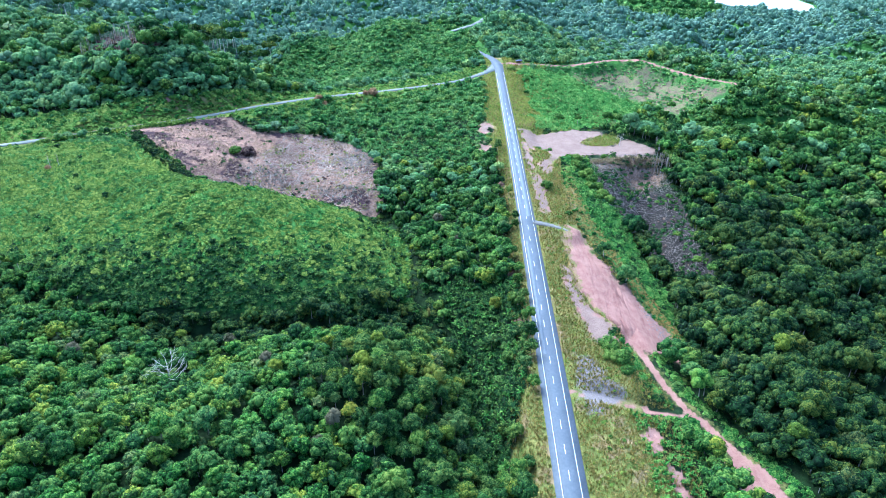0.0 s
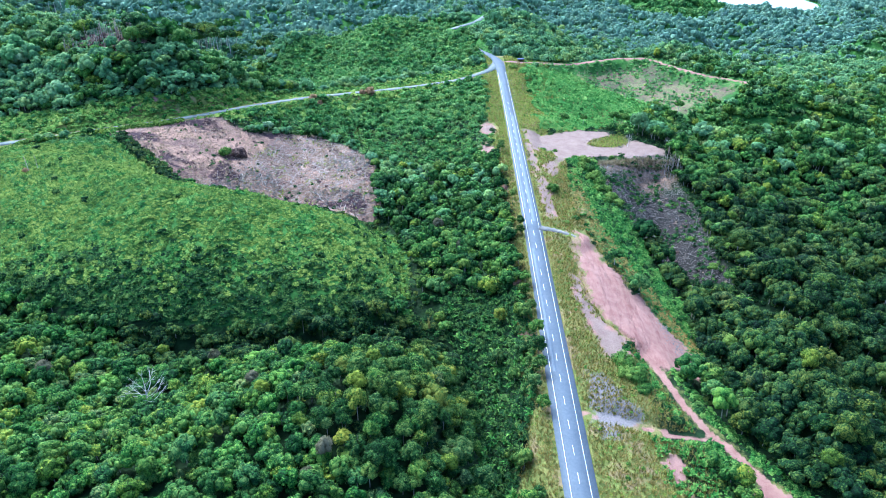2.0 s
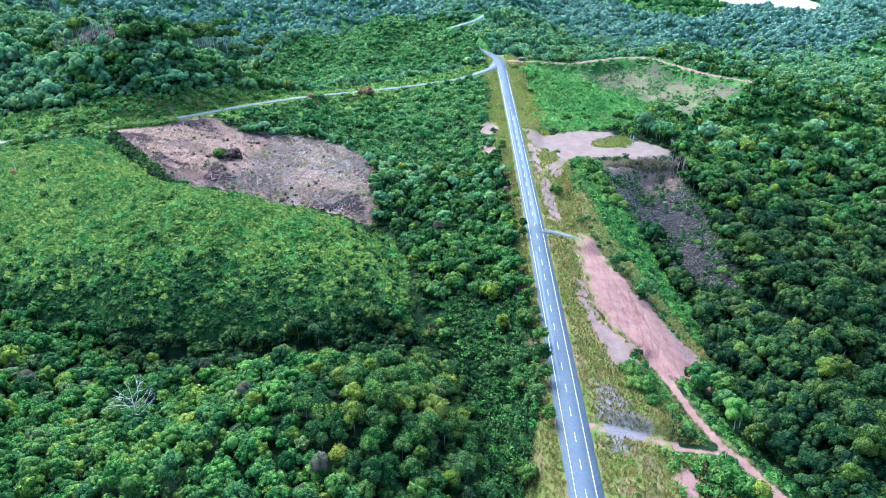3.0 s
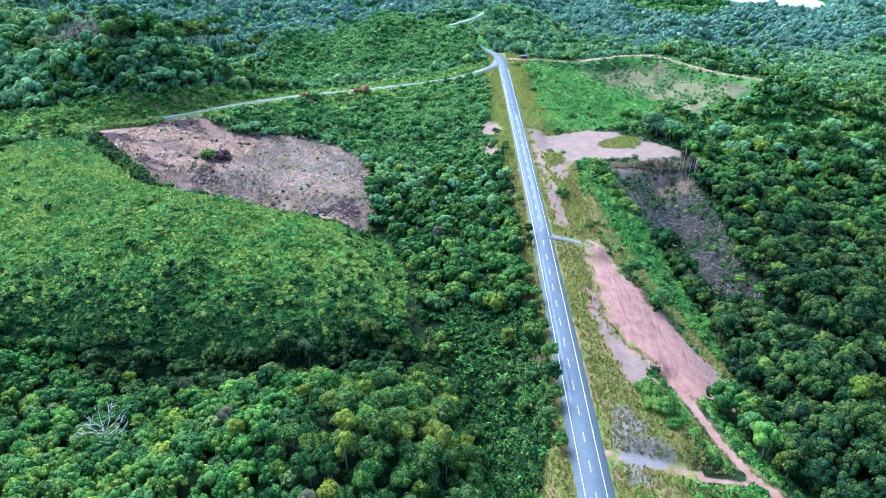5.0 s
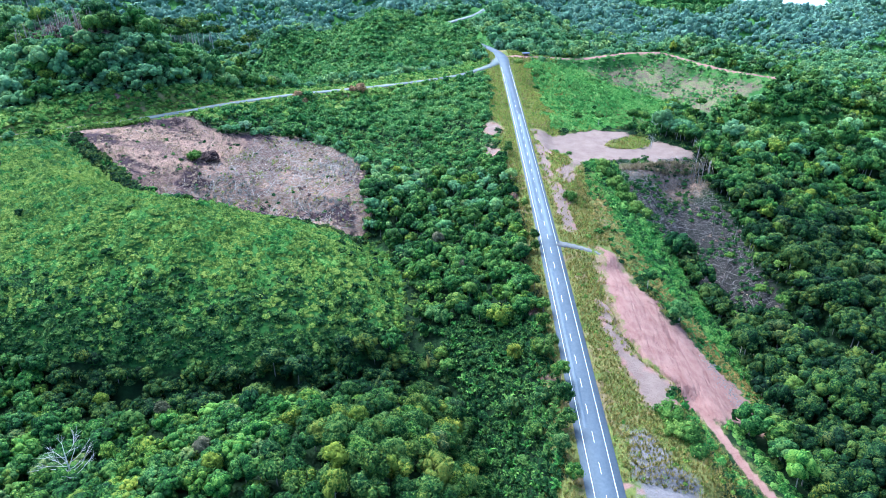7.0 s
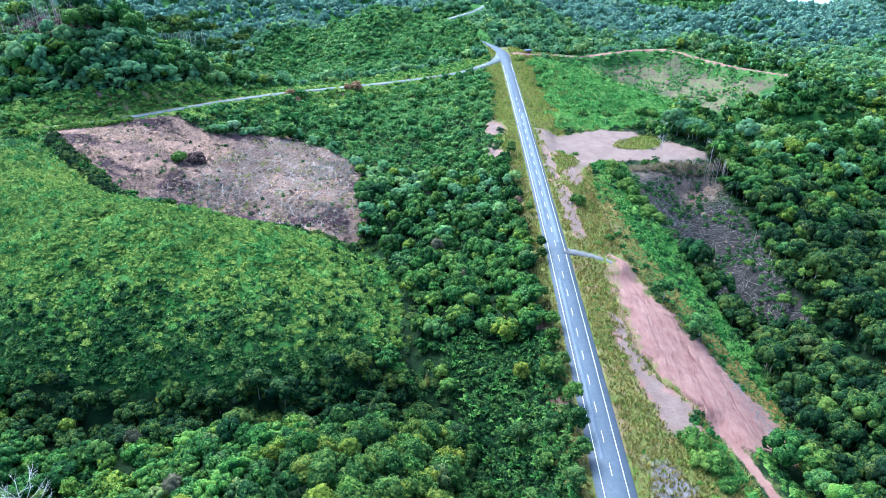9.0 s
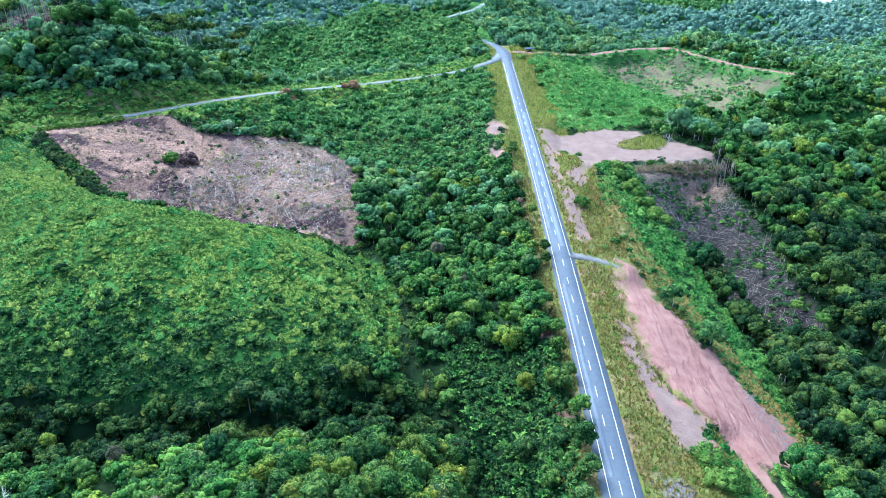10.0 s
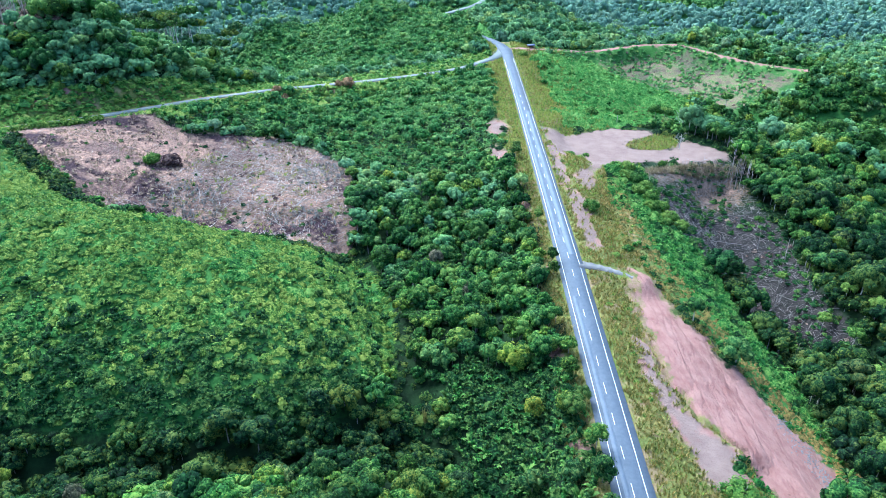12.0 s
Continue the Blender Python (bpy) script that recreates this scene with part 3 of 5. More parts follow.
def build_ground():
    gx = np.concatenate([np.linspace(-4500, -700, 20), np.arange(-680, -330, 12), np.arange(-330, 30, 4.0), np.arange(30, 60, 1.2), np.arange(60, 86, 0.55), np.arange(86, 140, 1.2), np.arange(140, 330, 4.0), np.arange(330, 800, 12), np.linspace(820, 4500, 20)])
    gy = np.concatenate([np.linspace(-4000, 60, 20), np.arange(80, 150, 5), np.arange(150, 246, 2.0), np.arange(246, 322, 1.0), np.arange(322, 500, 2.0), np.arange(500, 720, 3.5), np.arange(720, 1000, 6), np.arange(1000, 1700, 14), np.linspace(1720, 4800, 24)])
    x, y = np.meshgrid(gx, gy)
    z = land(x, y)
    nx, ny = len(gx), len(gy)
    i = (np.arange(ny - 1)[:, None] * nx + np.arange(nx - 1)[None, :]).ravel()
    faces = np.stack([i, i + 1, i + 1 + nx, i + nx], 1)
    clay, slash, grass = covers(x, y)
    verts = np.stack([x.ravel(), y.ravel(), z.ravel()], 1)
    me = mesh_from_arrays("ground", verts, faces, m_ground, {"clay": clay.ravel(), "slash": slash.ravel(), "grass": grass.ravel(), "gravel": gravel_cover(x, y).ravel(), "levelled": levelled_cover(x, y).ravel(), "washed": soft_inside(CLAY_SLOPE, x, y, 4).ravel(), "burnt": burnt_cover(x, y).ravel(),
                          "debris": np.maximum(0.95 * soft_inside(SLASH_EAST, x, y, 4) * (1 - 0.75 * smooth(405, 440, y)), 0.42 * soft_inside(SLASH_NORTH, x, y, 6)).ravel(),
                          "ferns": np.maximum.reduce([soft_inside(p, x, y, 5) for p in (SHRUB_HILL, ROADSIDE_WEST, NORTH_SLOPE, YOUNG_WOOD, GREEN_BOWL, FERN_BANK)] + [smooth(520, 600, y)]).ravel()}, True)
    return tagged(new("ground", me), "hilly ground with clay, grass and felling debris", "ground", kind="structure")


ground = build_ground()


# ---------------------------------------------------------------- roads
def ribbon(points, half, thick, lift):
    """A strip with thickness along points (x, y, z): its vertices and quads."""
    pts = np.array(points, float)
    t = np.gradient(pts[:, :2], axis=0)
    t /= np.linalg.norm(t, axis=1)[:, None]
    nrm = np.stack([t[:, 1], -t[:, 0]], 1)
    rows = []
    for side, dz in ((-1, -thick), (-1, 0), (1, 0), (1, -thick)):
        w = half if np.isscalar(half) else np.asarray(half)[:, None]
        rows.append(np.c_[pts[:, :2] + side * nrm * w, pts[:, 2:] + lift + dz])
    v = np.stack(rows, 1).reshape(-1, 3)
    i = np.arange(len(pts) - 1)[:, None] * 4
    f = np.concatenate([np.concatenate([i + k, i + k + 1, i + k + 5, i + k + 4], 1) for k in range(3)])
    return v, f[:, ::-1]


def resample(path, step):
    """Points along a path, rounded at its corners."""
    p = np.array(path, float)
    s = np.concatenate([[0], np.cumsum(np.linalg.norm(np.diff(p[:, :2], axis=0), axis=1))])
    q = np.arange(0, s[-1] + step * 0.5, step)
    out = np.stack([np.interp(q, s, p[:, k]) for k in range(3)], 1)
    for _ in range(int(24 / step)):
        out[1:-1] = 0.25 * out[:-2] + 0.5 * out[1:-1] + 0.25 * out[2:]
    return out


def main_line(y0, y1, step, off=0.0):
    y = np.linspace(y0, y1, max(2, int(abs(y1 - y0) / step) + 1))
    return np.stack([road_x(y) + off, y, road_height(y)], 1)


def strip(name, points, half, material, lift, thick, parent=None, label=""):
    v, f = ribbon(points, half, thick, lift)
    ob = new(name, mesh_from_arrays(name, v, f, material))
    ob.parent = parent
    if label:
        tagged(ob, label)
    return ob


LINE = 3.3
bend = resample([p for p in FAR_ROAD if p[1] < 745], 3)
whole = np.concatenate([main_line(-400, 637, 3), bend])
road = strip("road", whole, np.interp(whole[:, 1], [0, 215, 300, 400, 560, 640, 665, 700], [5.6, 5.6, 4.9, 4.4, 4.0, 3.9, 4.6, 3.0]), m_asphalt, 0.22, 0.5)
tagged(road, "straight two-lane asphalt road with white line markings", "road", kind="structure")
for off in (-LINE, LINE):
    strip("edge_line", main_line(-400, 634 if off < 0 else 655, 3, off), 0.085, m_paint, 0.235, 0.012, road, "white painted edge line")
for k in range(53):
    y = -78 + 12 * k
    strip("dash", main_line(y, y + 4.5, 2), 0.085, m_paint, 0.235, 0.012, road)
for y0, y1, off, half in ((357, 520, 1.5, 1.15), (372, 610, -1.7, 0.9), (240, 330, -1.6, 0.7)):
    strip("patch", main_line(y0, y1, 4, off), half, m_patch, 0.226, 0.01, road, "paler worn lane surface")
left_line = resample(LEFT_ROAD, 3)
left_road = strip("road", left_line, 2.9 + 2.9 * np.exp(-((np.arange(len(left_line)) - 9) / 5.0) ** 2), m_side, 0.20, 0.5)
tagged(left_road, "pale grey side road along the foot of the hill", "road", kind="structure")
far_road = strip("road", resample(FAR_TOP, 3), 3.2, m_side, 0.2, 0.5)
tagged(far_road, "pale road winding away behind the hill", "road", kind="structure")
apron_line = resample(APRON, 1.0)
apron = strip("road", apron_line, np.linspace(2.4, 1.0, len(apron_line)) + 0.35 * np.sin(np.arange(len(apron_line)) * 1.9), m_gravel, np.linspace(0.2, 0.02, len(apron_line))[:, None], 0.6)
tagged(apron, "short grey gravel turnout beside the road", "road", kind="structure")


# ---------------------------------------------------------------- plants: shapes
ICO_V = np.array([(0, 0, 1), *[(0.894 * math.cos(k * 1.2566), 0.894 * math.sin(k * 1.2566), 0.447) for k in range(5)],
                  *[(0.894 * math.cos((k + 0.5) * 1.2566), 0.894 * math.sin((k + 0.5) * 1.2566), -0.447) for k in range(5)], (0, 0, -1)])
ICO_F = np.array([(0, 1 + k, 1 + (k + 1) % 5) for k in range(5)] + [(1 + k, 6 + k, 1 + (k + 1) % 5) for k in range(5)]
                 + [(1 + (k + 1) % 5, 6 + k, 6 + (k + 1) % 5) for k in range(5)] + [(11, 6 + (k + 1) % 5, 6 + k) for k in range(5)])


def leaf_cards(centres, normals, sizes, rng, long=1.5):
    """Bent kite-shaped sprays of leaves, two triangles each."""
    n = len(centres)
    side = np.cross(normals, rng.normal(size=(n, 3)))
    side /= np.linalg.norm(side, axis=1)[:, None] + 1e-9
    up = np.cross(side, normals)
    s = sizes[:, None]
    w1, w2 = rng.uniform(0.35, 0.65, (2, n, 1))
    a = centres - up * s * 0.5 * long - normals * s * rng.uniform(0.05, 0.35, (n, 1))
    b = centres + side * s * w1 + up * s * rng.uniform(-0.25, 0.25, (n, 1))
    c = centres + up * s * 0.5 * long - normals * s * rng.uniform(0.05, 0.35, (n, 1))
    d = centres - side * s * w2 + up * s * rng.uniform(-0.25, 0.25, (n, 1))
    v = np.stack([a, b, c, d], 1).reshape(-1, 3)
    i = np.arange(n)[:, None] * 4
    return v, np.concatenate([i + np.array([[0, 1, 3]]), i + np.array([[1, 2, 3]])])


OCT_V = np.array([(1, 0, 0), (0, 1, 0), (-1, 0, 0), (0, -1, 0), (0, 0, 1), (0, 0, -1)], float)
OCT_F = np.array([(0, 1, 4), (1, 2, 4), (2, 3, 4), (3, 0, 4), (1, 0, 5), (2, 1, 5), (3, 2, 5), (0, 3, 5)])


def crown_shape(seed, lobes, cards, card=0.2, tall=1.0, spread=0.52, low=-0.35, core=0.9, rough_core=False):
    """A crown about 1 in radius, standing on z = 0: rounded lobes of foliage heaped into a dome, covered with sprays of leaves."""
    rng = np.random.RandomState(seed)
    cs, rs = [], []
    for k in range(lobes):
        u = 1.0 - 1.25 * (k + 0.35) / lobes
        a, side = 2.39996 * k + rng.uniform(-0.35, 0.35), math.sqrt(max(0.0, 1 - u * u))
        r = spread * 1.22 * side * rng.uniform(0.8, 1.15)
        cs.append((r * math.cos(a), r * math.sin(a), tall * (0.5 + 0.36 * u + rng.uniform(-0.07, 0.07))))
        rs.append(min(0.62, 0.2 + 0.72 / math.sqrt(lobes)) * rng.uniform(0.82, 1.18))
    cs, rs = np.array(cs), np.array(rs)
    shape, faces = (OCT_V, OCT_F) if rough_core else (ICO_V, ICO_F)
    vs, fs, count = [], [], 0
    for k, (c, r) in enumerate(zip(cs, rs)):
        turn = np.array(Euler(rng.uniform(0, 6.28, 3)).to_matrix())
        v = shape @ turn * r * core * rng.uniform(0.86, 1.14, (len(shape), 1)) + c
        mid = v[faces].mean(1)
        gap = np.linalg.norm(mid[:, None] - cs[None], axis=2) / rs[None]
        gap[:, k] = 9
        keep = (gap.min(1) > 0.72) & (mid[:, 2] - c[2] > -0.6 * r)
        vs.append(v), fs.append(faces[keep] + count)
        count += len(shape)
    got = 0
    while got < cards:
        k = rng.choice(len(cs), cards, p=rs ** 2 / (rs ** 2).sum())
        d = rng.normal(size=(cards, 3))
        d /= np.linalg.norm(d, axis=1)[:, None]
        p = cs[k] + d * rs[k][:, None] * rng.uniform(0.88, 1.12, (cards, 1)) * np.array([1, 1, 0.92])
        free = np.min(np.linalg.norm(p[:, None] - cs[None], axis=2) / rs[None], axis=1) > 0.8
        keep = free & (d[:, 2] > low)
        p, d = p[keep][: cards - got], d[keep][: cards - got]
        nrm = d + rng.normal(size=d.shape) * 0.3 + np.array([0, 0, 0.3])
        nrm /= np.linalg.norm(nrm, axis=1)[:, None]
        v, f = leaf_cards(p, nrm, card * rng.uniform(0.55, 1.3, len(p)), rng)
        vs.append(v), fs.append(f + count)
        count += len(v)
        got += len(p)
    return np.concatenate(vs), np.concatenate(fs)


def shrub_shape(seed, cards, card=0.5, tall=0.8):
    """A low bush: a rough mound of foliage with sprays of leaves standing out of it."""
    rng = np.random.RandomState(seed)
    d = rng.normal(size=(cards, 3))
    d[:, 2] = np.abs(d[:, 2]) * 0.9 + 0.05
    d /= np.linalg.norm(d, axis=1)[:, None]
    p = d * np.array([0.85, 0.85, tall]) * rng.uniform(0.7, 1.05, (cards, 1))
    nrm = d + rng.normal(size=d.shape) * 0.36 + np.array([0, 0, 0.6])
    nrm /= np.linalg.norm(nrm, axis=1)[:, None]
    v, f = leaf_cards(p, nrm, card * rng.uniform(0.55, 1.25, cards), rng, 1.6)
    ring = np.array([(0.8 * math.cos(k * 1.0472), 0.8 * math.sin(k * 1.0472), 0.12 * tall) for k in range(6)]) * rng.uniform(0.8, 1.15, (6, 1))
    mound = np.concatenate([ring, [(0.1, 0.0, 0.64 * tall)]])
    return np.concatenate([v, mound]), np.concatenate([f, np.array([(k, (k + 1) % 6, 6) for k in range(6)]) + len(v)])


def tuft_shape(seed, blades):
    """A tuft of grass: narrow blades leaning outwards."""
    rng = np.random.RandomState(seed)
    a = rng.uniform(0, 6.283, blades)
    base = np.stack([np.cos(a), np.sin(a), np.zeros(blades)], 1) * rng.uniform(0, 0.35, (blades, 1))
    lean = np.stack([np.cos(a), np.sin(a), np.zeros(blades)], 1) * rng.uniform(0.15, 0.75, (blades, 1))
    side = np.stack([-np.sin(a), np.cos(a), np.zeros(blades)], 1) * rng.uniform(0.05, 0.13, (blades, 1))
    top = base + lean + np.stack([np.zeros(blades), np.zeros(blades), rng.uniform(0.55, 1.1, blades)], 1)
    v = np.stack([base - side, base + side, top], 1).reshape(-1, 3)
    return v, np.arange(3 * blades).reshape(-1, 3)


def broad_shape(seed, leaves):
    """A clump of broad upright leaves, arching over."""
    rng = np.random.RandomState(seed)
    vs, fs = [], []
    for k in range(leaves):
        a, out, h, w = rng.uniform(0, 6.283), rng.uniform(0.3, 0.9), rng.uniform(0.6, 1.1), rng.uniform(0.10, 0.19)
        c, s = math.cos(a), math.sin(a)
        v = [(0.05 * c, 0.05 * s, 0.0)]
        for t, ww in ((0.45, 1.0), (0.8, 0.8)):
            r, z = out * t * t, h * (1.5 * t - 0.6 * t * t)
            v += [(r * c - s * w * ww, r * s + c * w * ww, z), (r * c + s * w * ww, r * s - c * w * ww, z)]
        v.append((out * c * 1.05, out * s * 1.05, h * 0.72))
        i = 6 * k
        vs += v
        fs += [(i, i + 1, i + 2), (i + 1, i + 3, i + 2), (i + 2, i + 3, i + 4), (i + 3, i + 5, i + 4)]
    return np.array(vs), np.array(fs)


def tube(points, radii, sides=6):
    """A tapered round limb through points."""
    pts = np.array(points, float)
    t = np.gradient(pts, axis=0)
    t /= np.linalg.norm(t, axis=1)[:, None] + 1e-9
    ref = np.where(np.abs(t[:, 2:3]) > 0.9, np.array([[1.0, 0, 0]]), np.array([[0, 0, 1.0]]))
    u = np.cross(t, ref)
    u /= np.linalg.norm(u, axis=1)[:, None]
    w = np.cross(t, u)
    a = np.arange(sides) * 6.2832 / sides
    v = (pts[:, None] + np.array(radii)[:, None, None] * (np.cos(a)[None, :, None] * u[:, None] + np.sin(a)[None, :, None] * w[:, None])).reshape(-1, 3)
    f = []
    for k in range(len(pts) - 1):
        for j in range(sides):
            p, q = k * sides + j, k * sides + (j + 1) % sides
            f += [(p, q, q + sides), (p, q + sides, p + sides)]
    n = len(v)
    v = np.concatenate([v, pts[[0, -1]]])
    for j in range(sides):
        f += [(n, (j + 1) % sides, j), (n + 1, n - sides + j, n - sides + (j + 1) % sides)]
    return v, np.array(f)


def joined(pieces):
    vs, fs, c = [], [], 0
    for v, f in pieces:
        vs.append(v), fs.append(f + c)
        c += len(v)
    return np.concatenate(vs), np.concatenate(fs)


def limbs(seed, height, spread, count, thick, twigs=3, start=0.35):
    """Trunk and limbs of a tree: two lists of tubes."""
    rng = np.random.RandomState(seed)
    lean = rng.uniform(-0.05, 0.05, 2) * height
    trunk = [np.array([lean[0] * t * t, lean[1] * t * t, height * t]) for t in (-0.04, 0.25, 0.5, 0.75, 1.0)]
    stem = tube(trunk, [thick * r for r in (1.25, 1.0, 0.8, 0.55, 0.2)], 6)
    out = []
    for k in range(count):
        t = start + (1 - start) * (k + rng.uniform(0, 0.9)) / count
        a = 2.4 * k + rng.uniform(-0.5, 0.5)
        p0 = np.array([lean[0] * t * t, lean[1] * t * t, height * t])
        r = spread * rng.uniform(0.6, 1.1) * (1.15 - 0.6 * t)
        p1 = p0 + np.array([math.cos(a) * r * 0.5, math.sin(a) * r * 0.5, r * rng.uniform(0.25, 0.5)])
        p2 = p0 + np.array([math.cos(a + 0.2) * r, math.sin(a + 0.2) * r, r * rng.uniform(0.6, 1.05)])
        w = thick * (0.5 - 0.3 * t)
        out.append(tube([p0, p1, p2], [w, w * 0.65, w * 0.2], 4))
        for j in range(twigs):
            b = a + rng.uniform(-1.1, 1.1)
            q = p1 + (p2 - p1) * rng.uniform(0.1, 0.8)
            e = q + np.array([math.cos(b), math.sin(b), rng.uniform(0.3, 1.1)]) * r * rng.uniform(0.2, 0.42)
            out.append(tube([q, (q + e) / 2 + rng.normal(size=3) * 0.05 * r, e], [w * 0.4, w * 0.28, w * 0.1], 3))
    return stem, out


# ---------------------------------------------------------------- plants: where they grow
def scatter(x0, x1, y0, y1, step, seed, jitter=0.45):
    rng = np.random.RandomState(seed)
    x, y = np.meshgrid(np.arange(x0, x1, step), np.arange(y0, y1, step * 0.866))
    x = x + (np.arange(x.shape[0]) % 2)[:, None] * step * 0.5
    x, y = x.ravel() + rng.uniform(-jitter, jitter, x.size) * step, y.ravel() + rng.uniform(-jitter, jitter, x.size) * step
    near = np.abs(x) < 0.64 * y + 45
    return x[near], y[near]


def wild(x, y, margin=2.5):
    """Where no road, track or bare clay is."""
    d = x - road_x(y)
    free = ~((np.abs(d) < np.interp(y, [0, 215, 300, 400, 560], [6.2, 6.2, 5.5, 5.0, 4.6])) & (y < 690))
    for path, w in ((LEFT_ROAD, 3.8), (FAR_ROAD, 3.4), (FAR_TOP, 8.0), (CLAY_TRACK, 2.9), (RIDGE_TRACK, 2.0), (GRAVEL_TRACK, 2.2), (APRON, 2.2)):
        free &= along(path, x, y)[0] > w + margin
    free &= (np.hypot((x - 31) / 5.5, (y - 494) / 12) > 1 + 0.7 * waves(x, y, 7, 37)) & (np.hypot((x - 28) / 3.6, (y - 462) / 9) > 1 + 0.7 * waves(x, y, 7, 38))
    xw, yw = x + 1.8 * waves(x, y, 12, 35), y + 2.2 * waves(x, y, 14, 36)
    for poly in (PLATFORM, CLAY_SLOPE):
        free &= soft_inside(poly, xw, yw, margin) < 0.4
    return free


def low_ground(x, y):
    """Shrubs and ferns instead of forest."""
    return inside(SHRUB_HILL, x, y) | inside(ROADSIDE_WEST, x, y) | inside(GREEN_BOWL, x, y) | inside(FERN_BANK, x, y) | inside(GULLY_PLANTS, x, y) | (along(CLAY_TRACK, x, y)[0] < 11)


def felled(x, y):
    return inside(CLEARING, x, y) | inside(SLASH_EAST, x, y) | inside(SLASH_NORTH, x, y)


def verge(x, y):
    d = x - road_x(y)
    return (y < 690) & (d > np.where((y > 420) | (y < 222), -16, -11) + 5 * waves(x, y, 22, 49) * (y > 420)) & (d < np.where(y < 270, 46, np.where(y < 360, 30, np.where(y < 450, 34, 24))))


def forest_here(x, y):
    return wild(x, y, 4.0) & ((along(STREAMS[1][2], x, y)[0] > 5.5 + 3 * waves(x, y, 20, 51)) | (y < 285)) & ((along(STREAMS[2][2], x, y)[0] > 6.5 + 3 * waves(x, y, 26, 58)) | (y > 312)) & (np.hypot((x - 30) / 13, (y - 480) / 34) > 1) & ~low_ground(x, y) & ~felled(x, y) & ~verge(x, y) & ~inside(YOUNG_WOOD, x, y) & ~inside(NORTH_SLOPE, x, y) & (land(x, y) > -69) & ((waves(x, y, 30, 41) > -1.2) | (y > 500)) & (np.hypot((x + 245) / 26, (y - 536) / 13) > 1) & ~inside(OPEN_YARD, x, y) & (np.hypot((x + 178) / 45, (y - 430) / 26) > 1)


def stamp(shapes, which, x, y, z, size, rng, squash=None):
    """Many plants as one set of vertices and triangles, with a tint for each plant."""
    vs, fs, ts, c = [], [], [], 0
    for k, (v, f) in enumerate(shapes):
        m = which == k
        n = int(m.sum())
        if not n:
            continue
        a = rng.uniform(0, 6.283, n)
        sx = size[m] * rng.uniform(0.85, 1.18, n)
        sz = size[m] * (squash[m] if squash is not None else rng.uniform(0.85, 1.2, n))
        ca, sa = np.cos(a)[:, None], np.sin(a)[:, None]
        p = np.stack([(v[:, 0] * ca - v[:, 1] * sa) * sx[:, None] + x[m][:, None], (v[:, 0] * sa + v[:, 1] * ca) * size[m][:, None] + y[m][:, None], v[:, 2] * sz[:, None] + z[m][:, None]], 2)
        vs.append(p.reshape(-1, 3))
        fs.append((f[None] + (np.arange(n) * len(v))[:, None, None]).reshape(-1, 3) + c)
        ts.append(np.repeat(np.clip(rng.beta(2.0, 2.2, n), 0, 1), len(v)))
        c += n * len(v)
    return np.concatenate(vs), np.concatenate(fs), np.concatenate(ts)


def stuff(name, label, category, material, v, f, tint):
    return tagged(new(name, mesh_from_arrays(name, v, f, material, {"tint": tint}, True)), label, category, kind="stuff")


def part(name, v, f, material, parent, label="", smooth_shade=False):
    ob = new(name, mesh_from_arrays(name, v, f, material, None, smooth_shade))
    ob.parent = parent
    return tagged(ob, label) if label else ob


def thing(name, label, category, group="", at=(0, 0, 0)):
    ob = new(name)
    ob.location = at
    return tagged(ob, label, category, group)


RNG = np.random.RandomState(11)
CROWNS = [crown_shape(k, n, c, 0.195, t, sp) for k, n, c, t, sp in ((1, 10, 68, 1.0, 0.56), (2, 9, 66, 1.25, 0.5), (3, 11, 70, 0.8, 0.66), (4, 9, 66, 1.45, 0.48), (5, 8, 70, 1.1, 0.6))]
CROWNS_MID = [crown_shape(6 + k, 6, 21, 0.26, t, sp, rough_core=True) for k, (t, sp) in enumerate(((1.0, 0.52), (1.35, 0.44), (0.85, 0.58), (1.6, 0.4)))]
CROWNS_FAR = [crown_shape(12 + k, 3, 8, 0.35, t, sp, rough_core=True) for k, (t, sp) in enumerate(((1.0, 0.46), (1.3, 0.4), (0.85, 0.5)))]
CROWNS_SMALL = [crown_shape(16 + k, 4, 20, 0.32, t, sp, rough_core=True) for k, (t, sp) in enumerate(((1.0, 0.48), (1.25, 0.42), (0.85, 0.52)))]
SHRUBS = [shrub_shape(20 + k, 10, 0.37, 0.75 + 0.15 * k) for k in range(4)]
TUFTS = [tuft_shape(30 + k, 9) for k in range(3)]
BROAD = [broad_shape(40 + k, 7) for k in range(3)]


# ---------------------------------------------------------------- single trees nearest to the road
def tree_masters():
    made = []
    for k in range(5):
        h = (0.9, 1.1, 0.8, 1.2, 1.0)[k]
        root = thing("tree", "broadleaf rainforest tree with a dense green crown", "tree", "forest trees")
        stem, out = limbs(60 + k, 2.0 * h, 0.7, 5, 0.05, 0, 0.5)
        v, f = joined([stem] + out)
        part("trunk", v, f, m_bark, root, "pale grey trunk")
        v, f = crown_shape(70 + k, 9, 300, 0.145, (1.0, 1.3, 0.8, 1.5, 1.1)[k], (0.52, 0.46, 0.62, 0.42, 0.5)[k])
        part("crown", v + np.array([0, 0, 1.05 * h]), f, m_tree, root, "", True)
        made.append(root)
    return made


